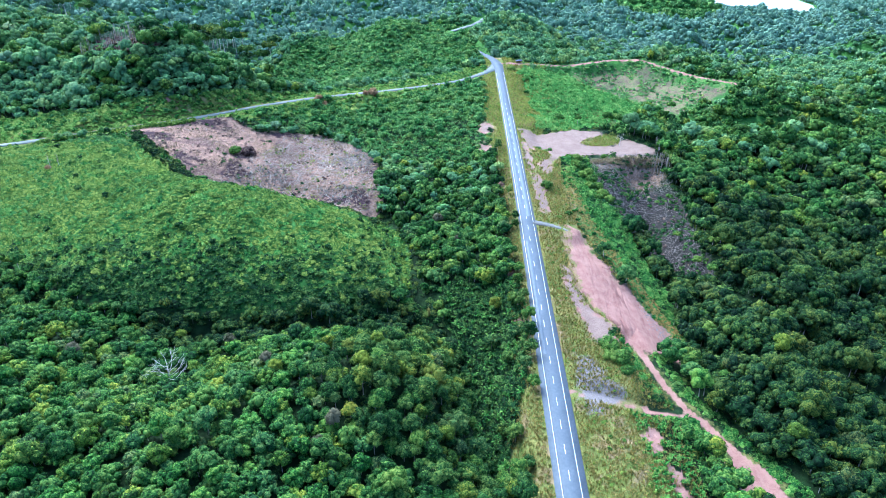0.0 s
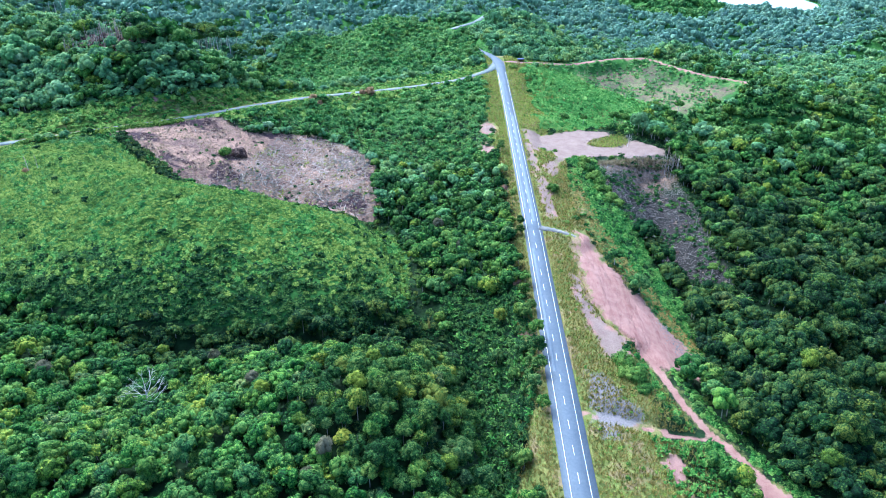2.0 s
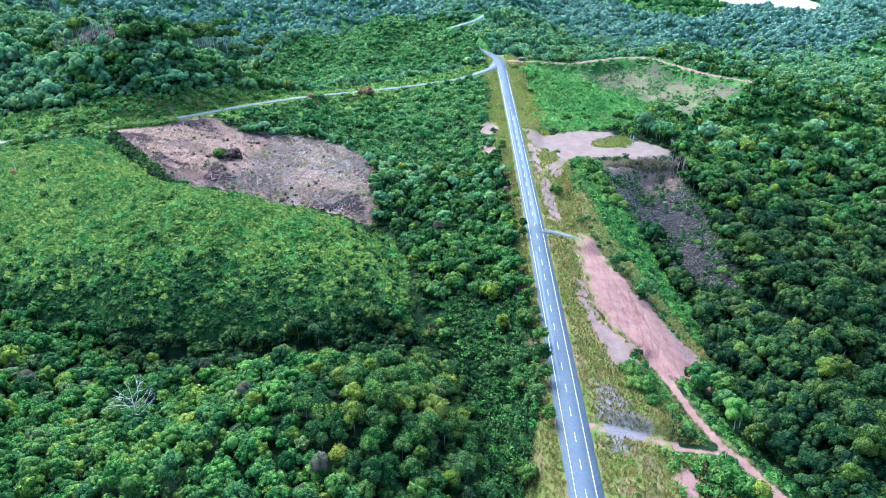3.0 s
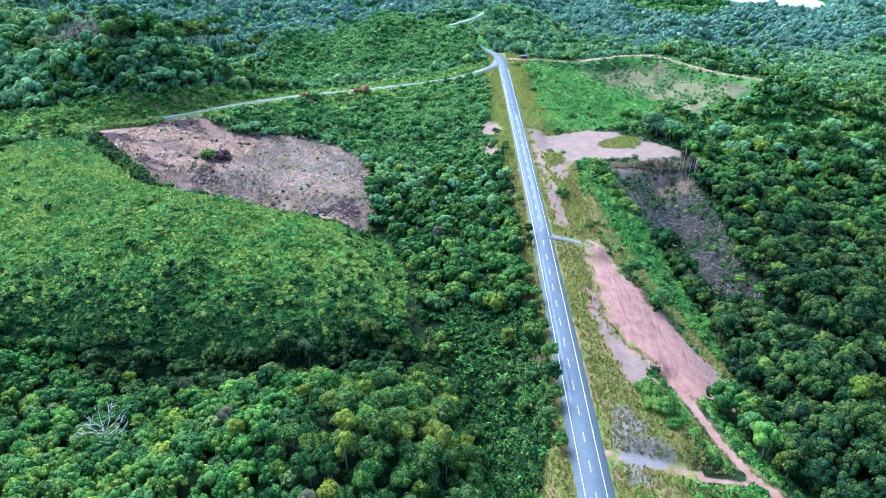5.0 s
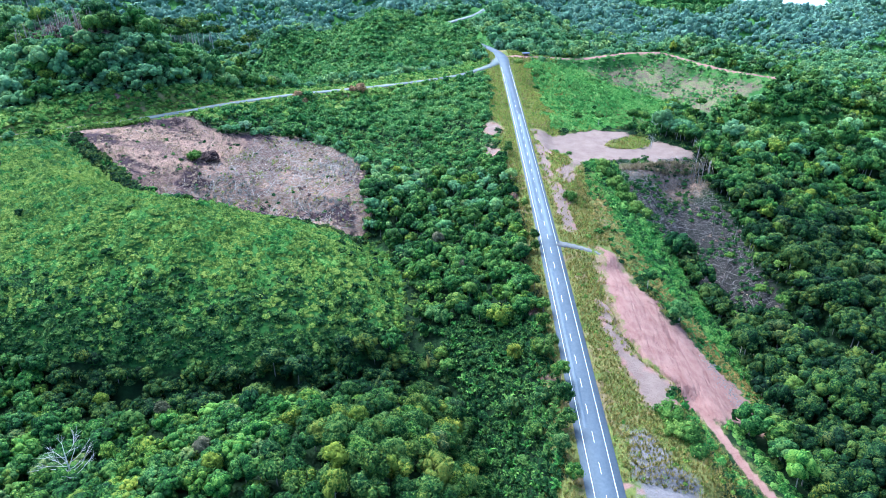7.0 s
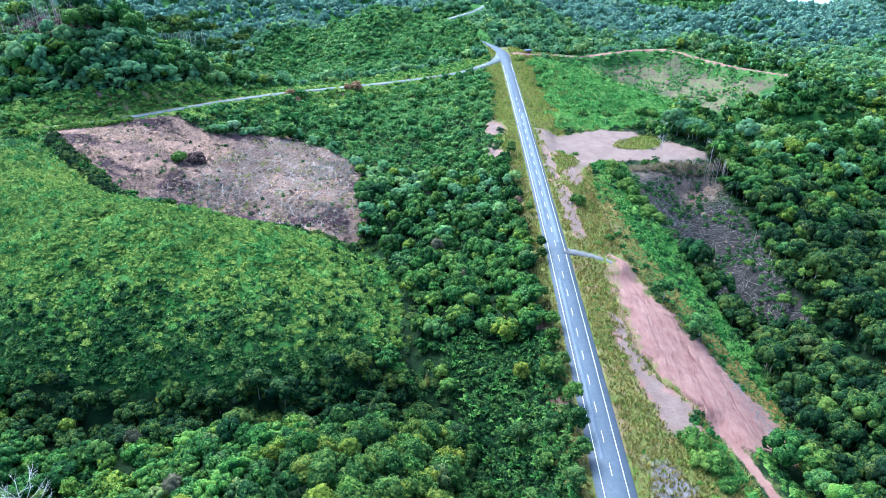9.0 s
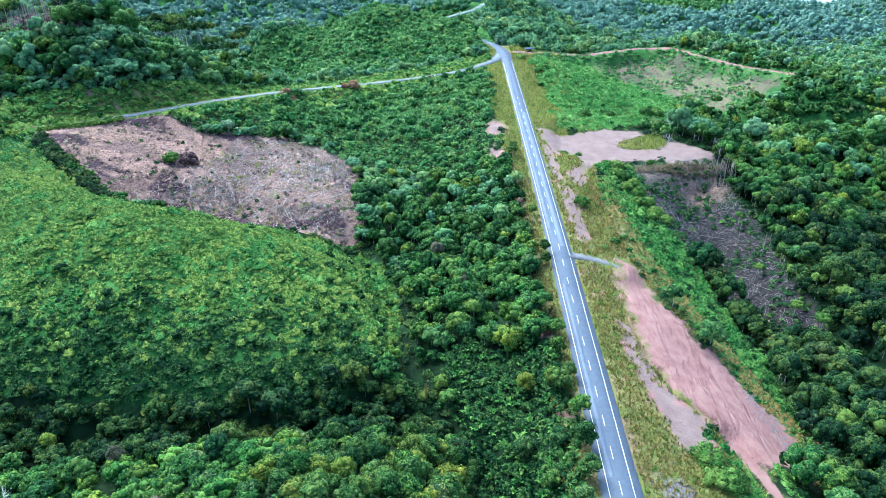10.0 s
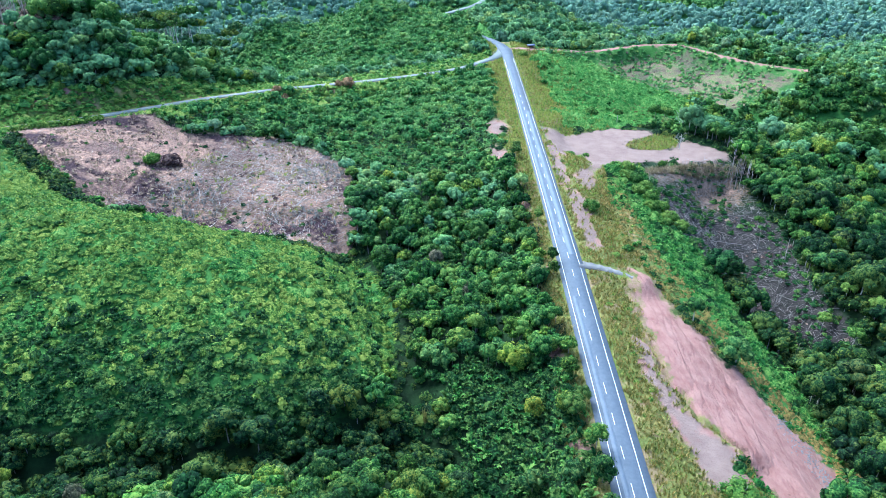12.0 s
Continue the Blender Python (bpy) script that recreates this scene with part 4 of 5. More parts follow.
def grow_near_trees():
    masters = tree_masters()
    fields = [scatter(-330, 60, 140, 550, 4.6, 5, 0.6), scatter(60, 370, 140, 550, 6.0, 25, 0.55)]
    x, y = (np.concatenate(c) for c in zip(*fields))
    ok = forest_here(x, y) & (y < 505 + 32 * waves(x, y, 90, 47))
    x, y = x[ok], y[ok]
    order = np.argsort(np.hypot((x - 20) * 0.8, y - 215))
    x, y = x[order], y[order]
    z = land(x, y)
    size = np.where(x > 60, RNG.uniform(3.2, 5.6, len(x)), 1.9 + 2.4 * RNG.beta(1.6, 1.8, len(x))) * np.where(RNG.uniform(size=len(x)) < 0.08, 1.3, 1.0)
    free_first = 290
    for i in range(free_first):
        k = RNG.randint(5)
        s = size[i]
        m = Matrix.Translation((x[i], y[i], z[i] - 0.2)) @ Matrix.Rotation(RNG.uniform(0, 6.28), 4, "Z")
        ob = copy_thing(masters[k], m) if i >= 5 else masters[i]
        if i < 5:
            ob.matrix_basis = m
        ob.scale = (s * RNG.uniform(0.9, 1.12), s * RNG.uniform(0.9, 1.12), s * RNG.uniform(0.95, 1.25))
    return x[free_first:], y[free_first:], z[free_first:], size[free_first:]


def trunks(x, y, z, height, radius):
    """Bare pale trunks, five-sided and tapered."""
    a = np.arange(5) * 1.2566
    n = len(x)
    ring0 = np.stack([np.cos(a), np.sin(a), 0 * a], 1)
    lean = RNG.normal(size=(n, 1, 2)) * 0.04
    v0 = ring0[None] * radius[:, None, None] + np.stack([x, y, z - 0.5], 1)[:, None]
    v1 = ring0[None] * radius[:, None, None] * 0.6 + np.stack([x, y, z + height], 1)[:, None]
    v1[:, :, :2] += lean * height[:, None, None]
    v = np.concatenate([v0, v1], 1).reshape(-1, 3)
    f = np.concatenate([np.array([(j, (j + 1) % 5, 5 + (j + 1) % 5), (j, 5 + (j + 1) % 5, 5 + j)]) for j in range(5)])
    return v, (f[None] + (np.arange(n) * 10)[:, None, None]).reshape(-1, 3)


x, y, z, size = grow_near_trees()
lift = size * np.where(x < 60, RNG.uniform(-0.1, 1.0, len(x)), RNG.uniform(0.3, 1.2, len(x)))
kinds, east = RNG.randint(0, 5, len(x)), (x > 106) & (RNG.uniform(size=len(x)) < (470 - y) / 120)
# share of crowns in the palette with painted haze grows with distance
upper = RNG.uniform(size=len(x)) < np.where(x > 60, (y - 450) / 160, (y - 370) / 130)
# crowns in the hollow along the first stream are darkened as painted shade
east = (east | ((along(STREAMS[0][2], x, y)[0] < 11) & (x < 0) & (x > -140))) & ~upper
for side, label, leaves in ((~east & ~upper, "dense mid-green rainforest canopy on the near hills", m_forest), (upper, "mixed green rainforest canopy on the middle slopes", m_mid_hazed), (east, "dark green rainforest canopy, with shade painted into the hollows", m_dark_shaded)):
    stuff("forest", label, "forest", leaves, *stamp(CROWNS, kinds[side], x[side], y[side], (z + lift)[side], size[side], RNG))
tv, tf = trunks(x, y, z, lift + size * 0.5, size * 0.045)
stuff("forest_trunks", "pale straight trunks under the canopy", "tree trunks", m_bark, tv, tf, np.zeros(len(tv)))

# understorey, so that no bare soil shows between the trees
# its leaf colour is darkened to paint the shade between crowns
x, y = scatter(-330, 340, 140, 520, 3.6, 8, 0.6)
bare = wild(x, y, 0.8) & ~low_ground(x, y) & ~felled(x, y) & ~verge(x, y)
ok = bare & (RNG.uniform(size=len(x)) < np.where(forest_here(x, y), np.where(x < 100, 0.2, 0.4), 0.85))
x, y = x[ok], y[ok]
stuff("undergrowth", "undergrowth beneath the trees, leaf colour darkened for shade", "undergrowth", m_dark_shaded, *stamp(SHRUBS, RNG.randint(0, 4, len(x)), x, y, land(x, y) - 0.2, RNG.uniform(1.8, 3.6, len(x)), RNG))

x, y = np.meshgrid(np.arange(-200, 240, 8.6), np.arange(-100, 142, 8.6))
x, y = x.ravel() + RNG.uniform(-3, 3, x.size), y.ravel() + RNG.uniform(-3, 3, x.size)
ok = forest_here(x, y)
x, y = x[ok], y[ok]
stuff("forest", "green rainforest on both sides of the lower road", "forest", m_forest, *stamp(CROWNS_SMALL, RNG.randint(0, 3, len(x)), x, y, land(x, y) + RNG.uniform(0.0, 2.0, len(x)), RNG.uniform(4.8, 7.0, len(x)), RNG))

x, y = scatter(-540, 590, 460, 830, 6.8, 6)
ok = forest_here(x, y) & (y > 503 + 32 * waves(x, y, 90, 47))
x, y = x[ok], y[ok]
size = RNG.uniform(3.7, 6.0, len(x)) * np.where(RNG.uniform(size=len(x)) < 0.1, 1.3, 1.0)
lift = size * RNG.uniform(-0.5, 0.1, len(x))
z = land(x, y)
mount = (x < -120) & (y < 640)
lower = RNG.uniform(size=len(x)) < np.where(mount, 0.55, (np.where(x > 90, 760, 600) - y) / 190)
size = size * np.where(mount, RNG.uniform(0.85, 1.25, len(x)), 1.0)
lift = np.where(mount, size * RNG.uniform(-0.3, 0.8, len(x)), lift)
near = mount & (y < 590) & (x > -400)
for side, label, leaves, shapes in ((lower & ~near, "dark green trees among the middle forest", m_forest, CROWNS_MID), (~lower & ~near, "green rainforest covering the middle hills", m_mid_hazed, CROWNS_MID), (lower & near, "dark trees among the forest of the steep hill", m_forest, CROWNS), (~lower & near, "tall green forest on the steep hill", m_mid_hazed, CROWNS)):
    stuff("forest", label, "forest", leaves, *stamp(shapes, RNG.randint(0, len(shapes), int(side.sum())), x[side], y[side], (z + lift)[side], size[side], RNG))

x, y = scatter(-620, 640, 815, 1000, 7.6, 27, 0.6)
ok = forest_here(x, y)
x, y = x[ok], y[ok]
size = RNG.uniform(4.0, 6.5, len(x))
# the farther the crown, the likelier the leaf colour that paints haze
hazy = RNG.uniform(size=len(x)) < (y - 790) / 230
for side, label, leaves in ((hazy, "rainforest behind the junction, haze painted into its leaf colour", m_far_hazed), (~hazy, "green rainforest on the hills behind the junction", m_mid_hazed)):
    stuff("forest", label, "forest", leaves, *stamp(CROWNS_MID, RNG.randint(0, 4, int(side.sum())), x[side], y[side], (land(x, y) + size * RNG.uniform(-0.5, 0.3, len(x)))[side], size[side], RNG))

x, y = scatter(-1050, 1050, 985, 1540, 11.6, 7, 0.6)
ok = forest_here(x, y)
x, y = x[ok], y[ok]
size = RNG.uniform(6.2, 9.4, len(x))
z = land(x, y) + size * RNG.uniform(-0.65, -0.05, len(x))
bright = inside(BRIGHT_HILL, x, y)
for side, label, leaves in ((~bright, "distant rainforest on the far hills, leaf colour paled for haze", m_far_hazed), (bright, "bright green young growth on a far hillside", m_young)):
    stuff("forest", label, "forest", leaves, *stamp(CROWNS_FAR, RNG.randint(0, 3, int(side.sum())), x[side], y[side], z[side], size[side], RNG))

# climbers and small trees filling the forest of the steep hill
x, y = scatter(-420, -110, 470, 640, 4.2, 34, 0.7)
ok = forest_here(x, y) & (y > 490 + 20 * waves(x, y, 90, 47))
x, y = x[ok], y[ok]
stuff("undergrowth", "green climbers and small trees on the steep hill", "undergrowth", m_mid_hazed, *stamp(SHRUBS, RNG.randint(0, 4, len(x)), x, y, land(x, y) - 0.2, RNG.uniform(2.2, 4.6, len(x)), RNG))

# young wood and scrub trees
x, y = scatter(-200, 60, 420, 900, 4.8, 9, 0.75)
ok = wild(x, y, 3) & (inside(YOUNG_WOOD, x, y) | inside(NORTH_SLOPE, x, y)) & (covers(x, y)[0] < 0.4) & ~felled(x, y) & ~verge(x, y)
x, y = x[ok], y[ok]
stuff("young_trees", "bright green young trees and scrub on the slopes", "young trees", m_young, *stamp(CROWNS_MID, RNG.randint(0, 4, len(x)), x, y, land(x, y) - 0.6, (1.2 + 3.0 * RNG.beta(1.2, 1.9, len(x))) * (1 + 0.25 * waves(x, y, 45, 54)), RNG))

x, y = scatter(-110, 48, 420, 640, 2.7, 20)
ok = wild(x, y, 1.0) & inside(YOUNG_WOOD, x, y) & (covers(x, y)[0] < 0.4) & ~verge(x, y)
x, y = x[ok], y[ok]
stuff("undergrowth", "green ferns and scrub between young trees", "undergrowth", m_young, *stamp(SHRUBS, RNG.randint(0, 4, len(x)), x, y, land(x, y) - 0.2, RNG.uniform(1.4, 2.4, len(x)), RNG))

x, y = scatter(-200, 60, 570, 890, 4.3, 23)
ok = wild(x, y, 0.6) & inside(NORTH_SLOPE, x, y)
x, y = x[ok], y[ok]
stuff("undergrowth", "green creepers and scrub covering the steep hill", "undergrowth", m_young, *stamp(SHRUBS, RNG.randint(0, 4, len(x)), x, y, land(x, y) - 0.3, RNG.uniform(2.2, 3.6, len(x)), RNG))

# shrubs
x, y = scatter(-330, 190, 150, 690, 1.8, 10, 0.6)
edge_of_clay = np.abs(x - np.interp(y, [250, 276, 307, 337, 356, 400], [113, 108, 97, 86, 82, 76])) < 5
ok = (covers(x, y)[0] < 0.5) & ~(edge_of_clay & (y > 245) & (y < 400)) & wild(x, y, 1.0) & low_ground(x, y) & ~felled(x, y) & ((x - road_x(y) < -9) | (x - road_x(y) > np.where(y > 480, 21 + 6 * waves(x, y, 26, 50), 14))) & (RNG.uniform(size=len(x)) < np.where(y > 430, np.where(x > 50, 0.85, 0.8), 1.0))
x, y = x[ok], y[ok]
size = (RNG.uniform(0.95, 2.0, len(x)) * np.where(RNG.uniform(size=len(x)) < 0.10, 1.6, 1.0) * np.where(y > 430, 1.35, np.where(x > 60, 0.8, 1.0)))
# towards the hill's foot darker leaves take over, painting the trough's shade
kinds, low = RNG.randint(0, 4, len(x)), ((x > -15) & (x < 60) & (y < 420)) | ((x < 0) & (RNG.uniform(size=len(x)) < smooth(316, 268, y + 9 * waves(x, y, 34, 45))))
bank = (x > 60) & (y < 440)
mixed = waves(x, y, 16, 61) + 0.6 * waves(x, y, 6, 62) + RNG.normal(size=len(x)) * 0.5 > 0.45
size = size * np.where(bank, RNG.uniform(0.8, 1.7, len(x)), 1.0)
upper = (y > 430) & (x < 50) & ~inside(ROADSIDE_WEST, x, y) & (RNG.uniform(size=len(x)) < 0.75)
lush = ~low & ~bank & ~upper & (waves(x, y, 38, 55) + 0.5 * waves(x, y, 13, 56) + RNG.normal(size=len(x)) * 0.6 > 0.85)
size = size * np.where(lush, 1.2, 1.0)
bowl, west = inside(GREEN_BOWL, x, y), inside(ROADSIDE_WEST, x, y) & (RNG.uniform(size=len(x)) < 0.75)
for side, label, leaves in ((west, "yellow-green grass and shrubs on the bank of the western road", m_bank), (bowl, "fresh green creepers and grass filling the hollow", m_bowl), (lush & ~bowl & ~west, "darker green bushes in patches on the open hill", m_fern), (~low & ~bank & ~upper & ~lush & ~bowl & ~west, "bright green fern and shrub cover on the open hill", m_shrub), (upper, "mid-green scrub along the upper roads", m_young), (bank & ~mixed, "lush green ferns draping the bank above the gully", m_fern), (bank & mixed, "darker ferns and creepers on the bank above the gully", m_gully_shade), (low & ~west, "deep green ferns on the road banks, shade-darkened shrubs on the hill foot", m_gully_shade)):
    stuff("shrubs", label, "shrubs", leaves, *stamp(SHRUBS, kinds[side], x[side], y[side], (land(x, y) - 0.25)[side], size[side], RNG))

# tangled growth on the steep foot of the knoll
x, y = scatter(-260, 0, 258, 304, 2.3, 30, 0.6)
ok = (along(STREAMS[0][2], x, y)[0] < 19) & ~forest_here(x, y)
x, y = x[ok], y[ok]
stuff("undergrowth", "deep green creepers on the foot of the hill", "undergrowth", m_gully_shade, *stamp(SHRUBS, RNG.randint(0, 4, len(x)), x, y, land(x, y) - 0.3, RNG.uniform(1.2, 2.3, len(x)), RNG))

# larger bushes dotted over the knoll, thicker towards its foot
x, y = scatter(-330, -15, 265, 440, 4.4, 26, 0.6)
ok = inside(SHRUB_HILL, x, y) & (RNG.uniform(size=len(x)) < 0.02 + 0.75 * smooth(312, 280, y + 12 * waves(x, y, 40, 57)) + 0.35 * smooth(-55, -25, x))
x, y = x[ok], y[ok]
stuff("bushes", "dark green bushes and saplings on the open hill", "bushes", m_gully_shade, *stamp(CROWNS_SMALL, RNG.randint(0, 3, len(x)), x, y, land(x, y) - 0.5, RNG.uniform(1.1, 2.6, len(x)), RNG))

# ragged bushes along the lower margin of the clearing
x, y = scatter(-225, -40, 375, 460, 2.6, 35, 0.8)
margin = soft_inside(CLEARING, x, y, 5 + 2 * waves(x, y, 12, 71))
ok = (margin > 0.02) & (margin < 0.6) & (y < np.interp(x, [-215, -150, -40], [455, 412, 398])) & (RNG.uniform(size=len(x)) < 0.7)
x, y = x[ok], y[ok]
stuff("bushes", "green bushes and ferns along the margin of the clearing", "bushes", m_fern, *stamp(CROWNS_SMALL, RNG.randint(0, 3, len(x)), x, y, land(x, y) - 0.4, 0.8 + 2.0 * RNG.beta(1.3, 2.6, len(x)), RNG))

# bushes on the slopes beside the upper roads and in the green bowl
x, y = scatter(-330, 190, 270, 700, 4.6, 29, 0.7)
odds = np.where(inside(ROADSIDE_WEST, x, y), 0.75, np.where(inside(GREEN_BOWL, x, y), 0.16 + 0.3 * waves(x, y, 50, 63), np.where(inside(FERN_BANK, x, y), 0.35, 0.0)))
ok = wild(x, y, 2.0) & ~felled(x, y) & (covers(x, y)[0] < 0.4) & (RNG.uniform(size=len(x)) < odds) & ((x - road_x(y) < -9) | (x - road_x(y) > 20))
x, y = x[ok], y[ok]
stuff("bushes", "green bushes on the slopes beside the upper roads", "bushes", m_fern, *stamp(CROWNS_SMALL, RNG.randint(0, 3, len(x)), x, y, land(x, y) - 0.5, RNG.uniform(0.9, 2.7, len(x)) * np.where((y < 450) & (x > 50), 0.7, 1.0), RNG))

# small trees on the bank above the western road
x, y = scatter(-330, 45, 425, 690, 5.4, 33, 0.7)
ok = wild(x, y, 3.0) & inside(ROADSIDE_WEST, x, y) & ~felled(x, y) & (along(LEFT_ROAD, x, y)[0] > 9) & (RNG.uniform(size=len(x)) < 0.45 + 0.5 * waves(x, y, 35, 69))
x, y = x[ok], y[ok]
stuff("young_trees", "green young trees on the bank above the western road", "young trees", m_young, *stamp(CROWNS_MID, RNG.randint(0, 4, len(x)), x, y, land(x, y) - 0.5, RNG.uniform(1.4, 3.4, len(x)), RNG))

# verge grass
x, y = scatter(20, 130, 20, 690, 1.1, 12)
ok = (y > 150) | (RNG.uniform(size=len(x)) < 0.45)
x, y = x[ok], y[ok]
d = x - road_x(y)
clay, slash, grass = covers(x, y)
ok = (wild(x, y, 0.3) | inside(GRASS_TONGUE, x, y)) & (clay < RNG.choice([0.3, 0.45, 0.6, 0.78], len(x), p=[0.3, 0.4, 0.2, 0.1])) & (((d > np.where((y > 420) | (y < 222), -18, -14)) & (d < -4.6)) | ((d > 4.6) & (d < 46)) | inside(GRASS_TONGUE, x, y)) & ~inside(FERN_BANK, x, y) & (RNG.uniform(size=len(x)) < 0.92)
x, y = x[ok], y[ok]
lush = RNG.uniform(size=len(x)) < 0.08 + 0.62 * smooth(340, 520, y)
for side, label, leaves in ((~lush, "dry yellow-green grass along the road", m_grass), (lush, "lush yellow-green grass along the upper road", m_lush)):
    stuff("grass", label, "grass", leaves, *stamp(TUFTS, RNG.randint(0, 3, int(side.sum())), x[side], y[side], land(x, y)[side] - 0.05, RNG.uniform(0.8, 1.7, int(side.sum())), RNG))

# broad-leaved plants in the gully beside the road
x, y = scatter(-10, 46, 170, 310, 2.6, 13)
ok = wild(x, y, 1.5) & inside(GULLY_PLANTS, x, y)
x, y = x[ok], y[ok]
size, fresh = RNG.uniform(2.0, 3.8, len(x)), RNG.uniform(size=len(x)) < 0.3
for side, label, leaves in ((~fresh, "broad-leaved dark green plants crowding the gully", m_gully_shade), (fresh, "fresh broad-leaved plants crowding the gully", m_fern)):
    stuff("gully_plants", label, "plants", leaves, *stamp(BROAD, RNG.randint(0, 3, int(side.sum())), x[side], y[side], land(x, y)[side] - 0.1, size[side], RNG))

# ---------------------------------------------------------------- lake
lake_v = np.array([(300, 1250, -69.5), (1500, 1250, -69.5), (1500, 2600, -69.5), (300, 2600, -69.5)], float)
m_water, n, l, b = shader("lake_water", 0.25, 0.5)
# pale base colour stands in for the sky reflected by the water
b.inputs["Base Color"].default_value = (0.35, 0.42, 0.45, 1)
l.new(noise_tex(n, l, 0.05, 4, 0.5, place(n)), b.inputs["Roughness"])
tagged(new("water", mesh_from_arrays("water", lake_v, np.array([[0, 1, 2, 3]]), m_water)), "pale lake between far wooded hills", "lake", kind="structure")


# ---------------------------------------------------------------- felling debris
def log_master(seed):
    rng = np.random.RandomState(seed)
    pts = [(0, -0.5, 0), (rng.uniform(-0.02, 0.02), -0.15, 0.0), (rng.uniform(-0.02, 0.02), 0.2, 0.0), (0, 0.5, 0)]
    v, f = tube(pts, [0.021, 0.018, 0.015, 0.010], 6)
    return mesh_from_arrays("log", v, f, m_log), mesh_from_arrays("log", v * np.array([0.55, 1, 0.55]), f, m_grey_log)


LOG_MESHES = [log_master(80 + k) for k in range(4)]


def lay_logs(poly, count, seed, shortest, longest, heading, label, grey=0):
    rng = np.random.RandomState(seed)
    xs, ys = [p[0] for p in poly], [p[1] for p in poly]
    done = 0
    while done < count:
        x, y = rng.uniform(min(xs), max(xs)), rng.uniform(min(ys), max(ys))
        if not inside(poly, np.array([x]), np.array([y]))[0]:
            continue
        size, turn = rng.uniform(shortest, longest), heading + rng.normal() * 0.7
        dx, dy = -math.sin(turn) * size / 2, math.cos(turn) * size / 2
        z0, z1, zm = (float(land(x + s * dx, y + s * dy)) for s in (-1, 1, 0))
        top = max((z0 + z1) / 2, zm) + 0.15
        ob = new("log", LOG_MESHES[rng.randint(4)][grey])
        ob.matrix_basis = Matrix.Translation((x, y, top)) @ Matrix.Rotation(turn, 4, "Z") @ Matrix.Rotation(math.atan2(z1 - z0, size), 4, "X") @ Matrix.Diagonal((size * 0.9, size, size * 0.9, 1))
        tagged(ob, label, "log", "felled logs")
        done += 1


LOG_FIELD = [(-150, 410), (-128, 440), (-112, 489), (-88, 493), (-64, 480), (-47, 455), (-42, 425), (-41, 397), (-55, 387), (-80, 384), (-105, 388), (-130, 398)]
lay_logs(LOG_FIELD, 205, 90, 4, 12, 0.15, "pale felled trunk lying on the cleared slope")
lay_logs(CLEARING, 40, 190, 3, 8, 0.5, "pale felled trunk lying on the cleared slope")
lay_logs(SLASH_EAST, 54, 91, 4, 13, 0.9, "grey felled trunk lying among slash", 1)


def sticks(polys, count, seed, shortest, longest):
    """Thin branches strewn over felled ground."""
    rng = np.random.RandomState(seed)
    vs = []
    for poly in polys:
        p = np.array(poly, float)
        x, y = rng.uniform(p[:, 0].min(), p[:, 0].max(), count), rng.uniform(p[:, 1].min(), p[:, 1].max(), count)
        ok = inside(poly, x, y) & (rng.uniform(size=count) > 1.1 * burnt_cover(x, y))
        x, y = x[ok], y[ok]
        n = len(x)
        a, size = rng.uniform(0, 6.283, n), rng.uniform(shortest, longest, n)
        d = np.stack([np.cos(a), np.sin(a), np.abs(rng.normal(size=n)) * 0.25], 1) * size[:, None]
        base = np.stack([x, y, land(x, y) + 0.05], 1)
        end = base + d
        end[:, 2] = np.maximum(end[:, 2], land(end[:, 0], end[:, 1]) + 0.08)
        w = rng.uniform(0.04, 0.11, n)[:, None]
        side = np.stack([-np.sin(a), np.cos(a), 0 * a], 1) * w
        up = np.array([[0, 0, 1.0]]) * w * 1.6
        vs.append(np.stack([base - side, base + side, base + up, end], 1))
    v = np.concatenate(vs).reshape(-1, 3)
    i = np.arange(len(v) // 4)[:, None] * 4
    f = np.concatenate([i + np.array([[0, 2, 3]]), i + np.array([[2, 1, 3]]), i + np.array([[1, 0, 3]])])
    return v, f


v, f = sticks([LOG_FIELD], 7000, 192, 2.0, 7.0)
stuff("branches", "pale dry branches strewn between the felled trunks", "branches", m_log, v, f, np.zeros(len(v)))
v, f = sticks([CLEARING], 17000, 92, 0.8, 4.5)
stuff("branches", "dry branches and twigs strewn over the clearing", "branches", m_branch, v, f, np.zeros(len(v)))
v, f = sticks([SLASH_EAST], 5200, 93, 0.8, 5.0)
stuff("branches", "grey branches strewn over the felled gully side", "branches", m_grey_log, v, f, np.zeros(len(v)))

rng = np.random.RandomState(94)
x, y = scatter(-210, 230, 300, 700, 3.0, 14)
ok = felled(x, y) & wild(x, y, 1) & (rng.uniform(size=len(x)) < np.where(inside(SLASH_NORTH, x, y), 1.1, np.where(inside(SLASH_EAST, x, y), np.where(y < 390, 1.3, 0.8), 0.12)) * (0.5 + waves(x, y, 30, 9)))
x, y = x[ok], y[ok]
size = rng.uniform(0.9, 2.0, len(x)) * np.where(x > 60, 1.25, 1.0)
for side, label, leaves in ((y < 560, "green regrowth between the felled trunks", m_gully_shade), (y >= 560, "green regrowth on the slope below the ridge track", m_young)):
    stuff("regrowth", label, "shrubs", leaves, *stamp(SHRUBS, rng.randint(0, 4, int(side.sum())), x[side], y[side], land(x, y)[side] - 0.2, size[side], rng))
x, y = scatter(-210, 230, 300, 700, 2.1, 15, 0.7)
ok = felled(x, y) & wild(x, y, 1) & (rng.uniform(size=len(x)) < np.where(x > 60, 0.2, 0.8) * (0.1 + 0.8 * waves(x, y, 30, 10) + 0.5 * waves(x, y, 11, 59) + 1.0 * burnt_cover(x, y)))
x, y = x[ok], y[ok]
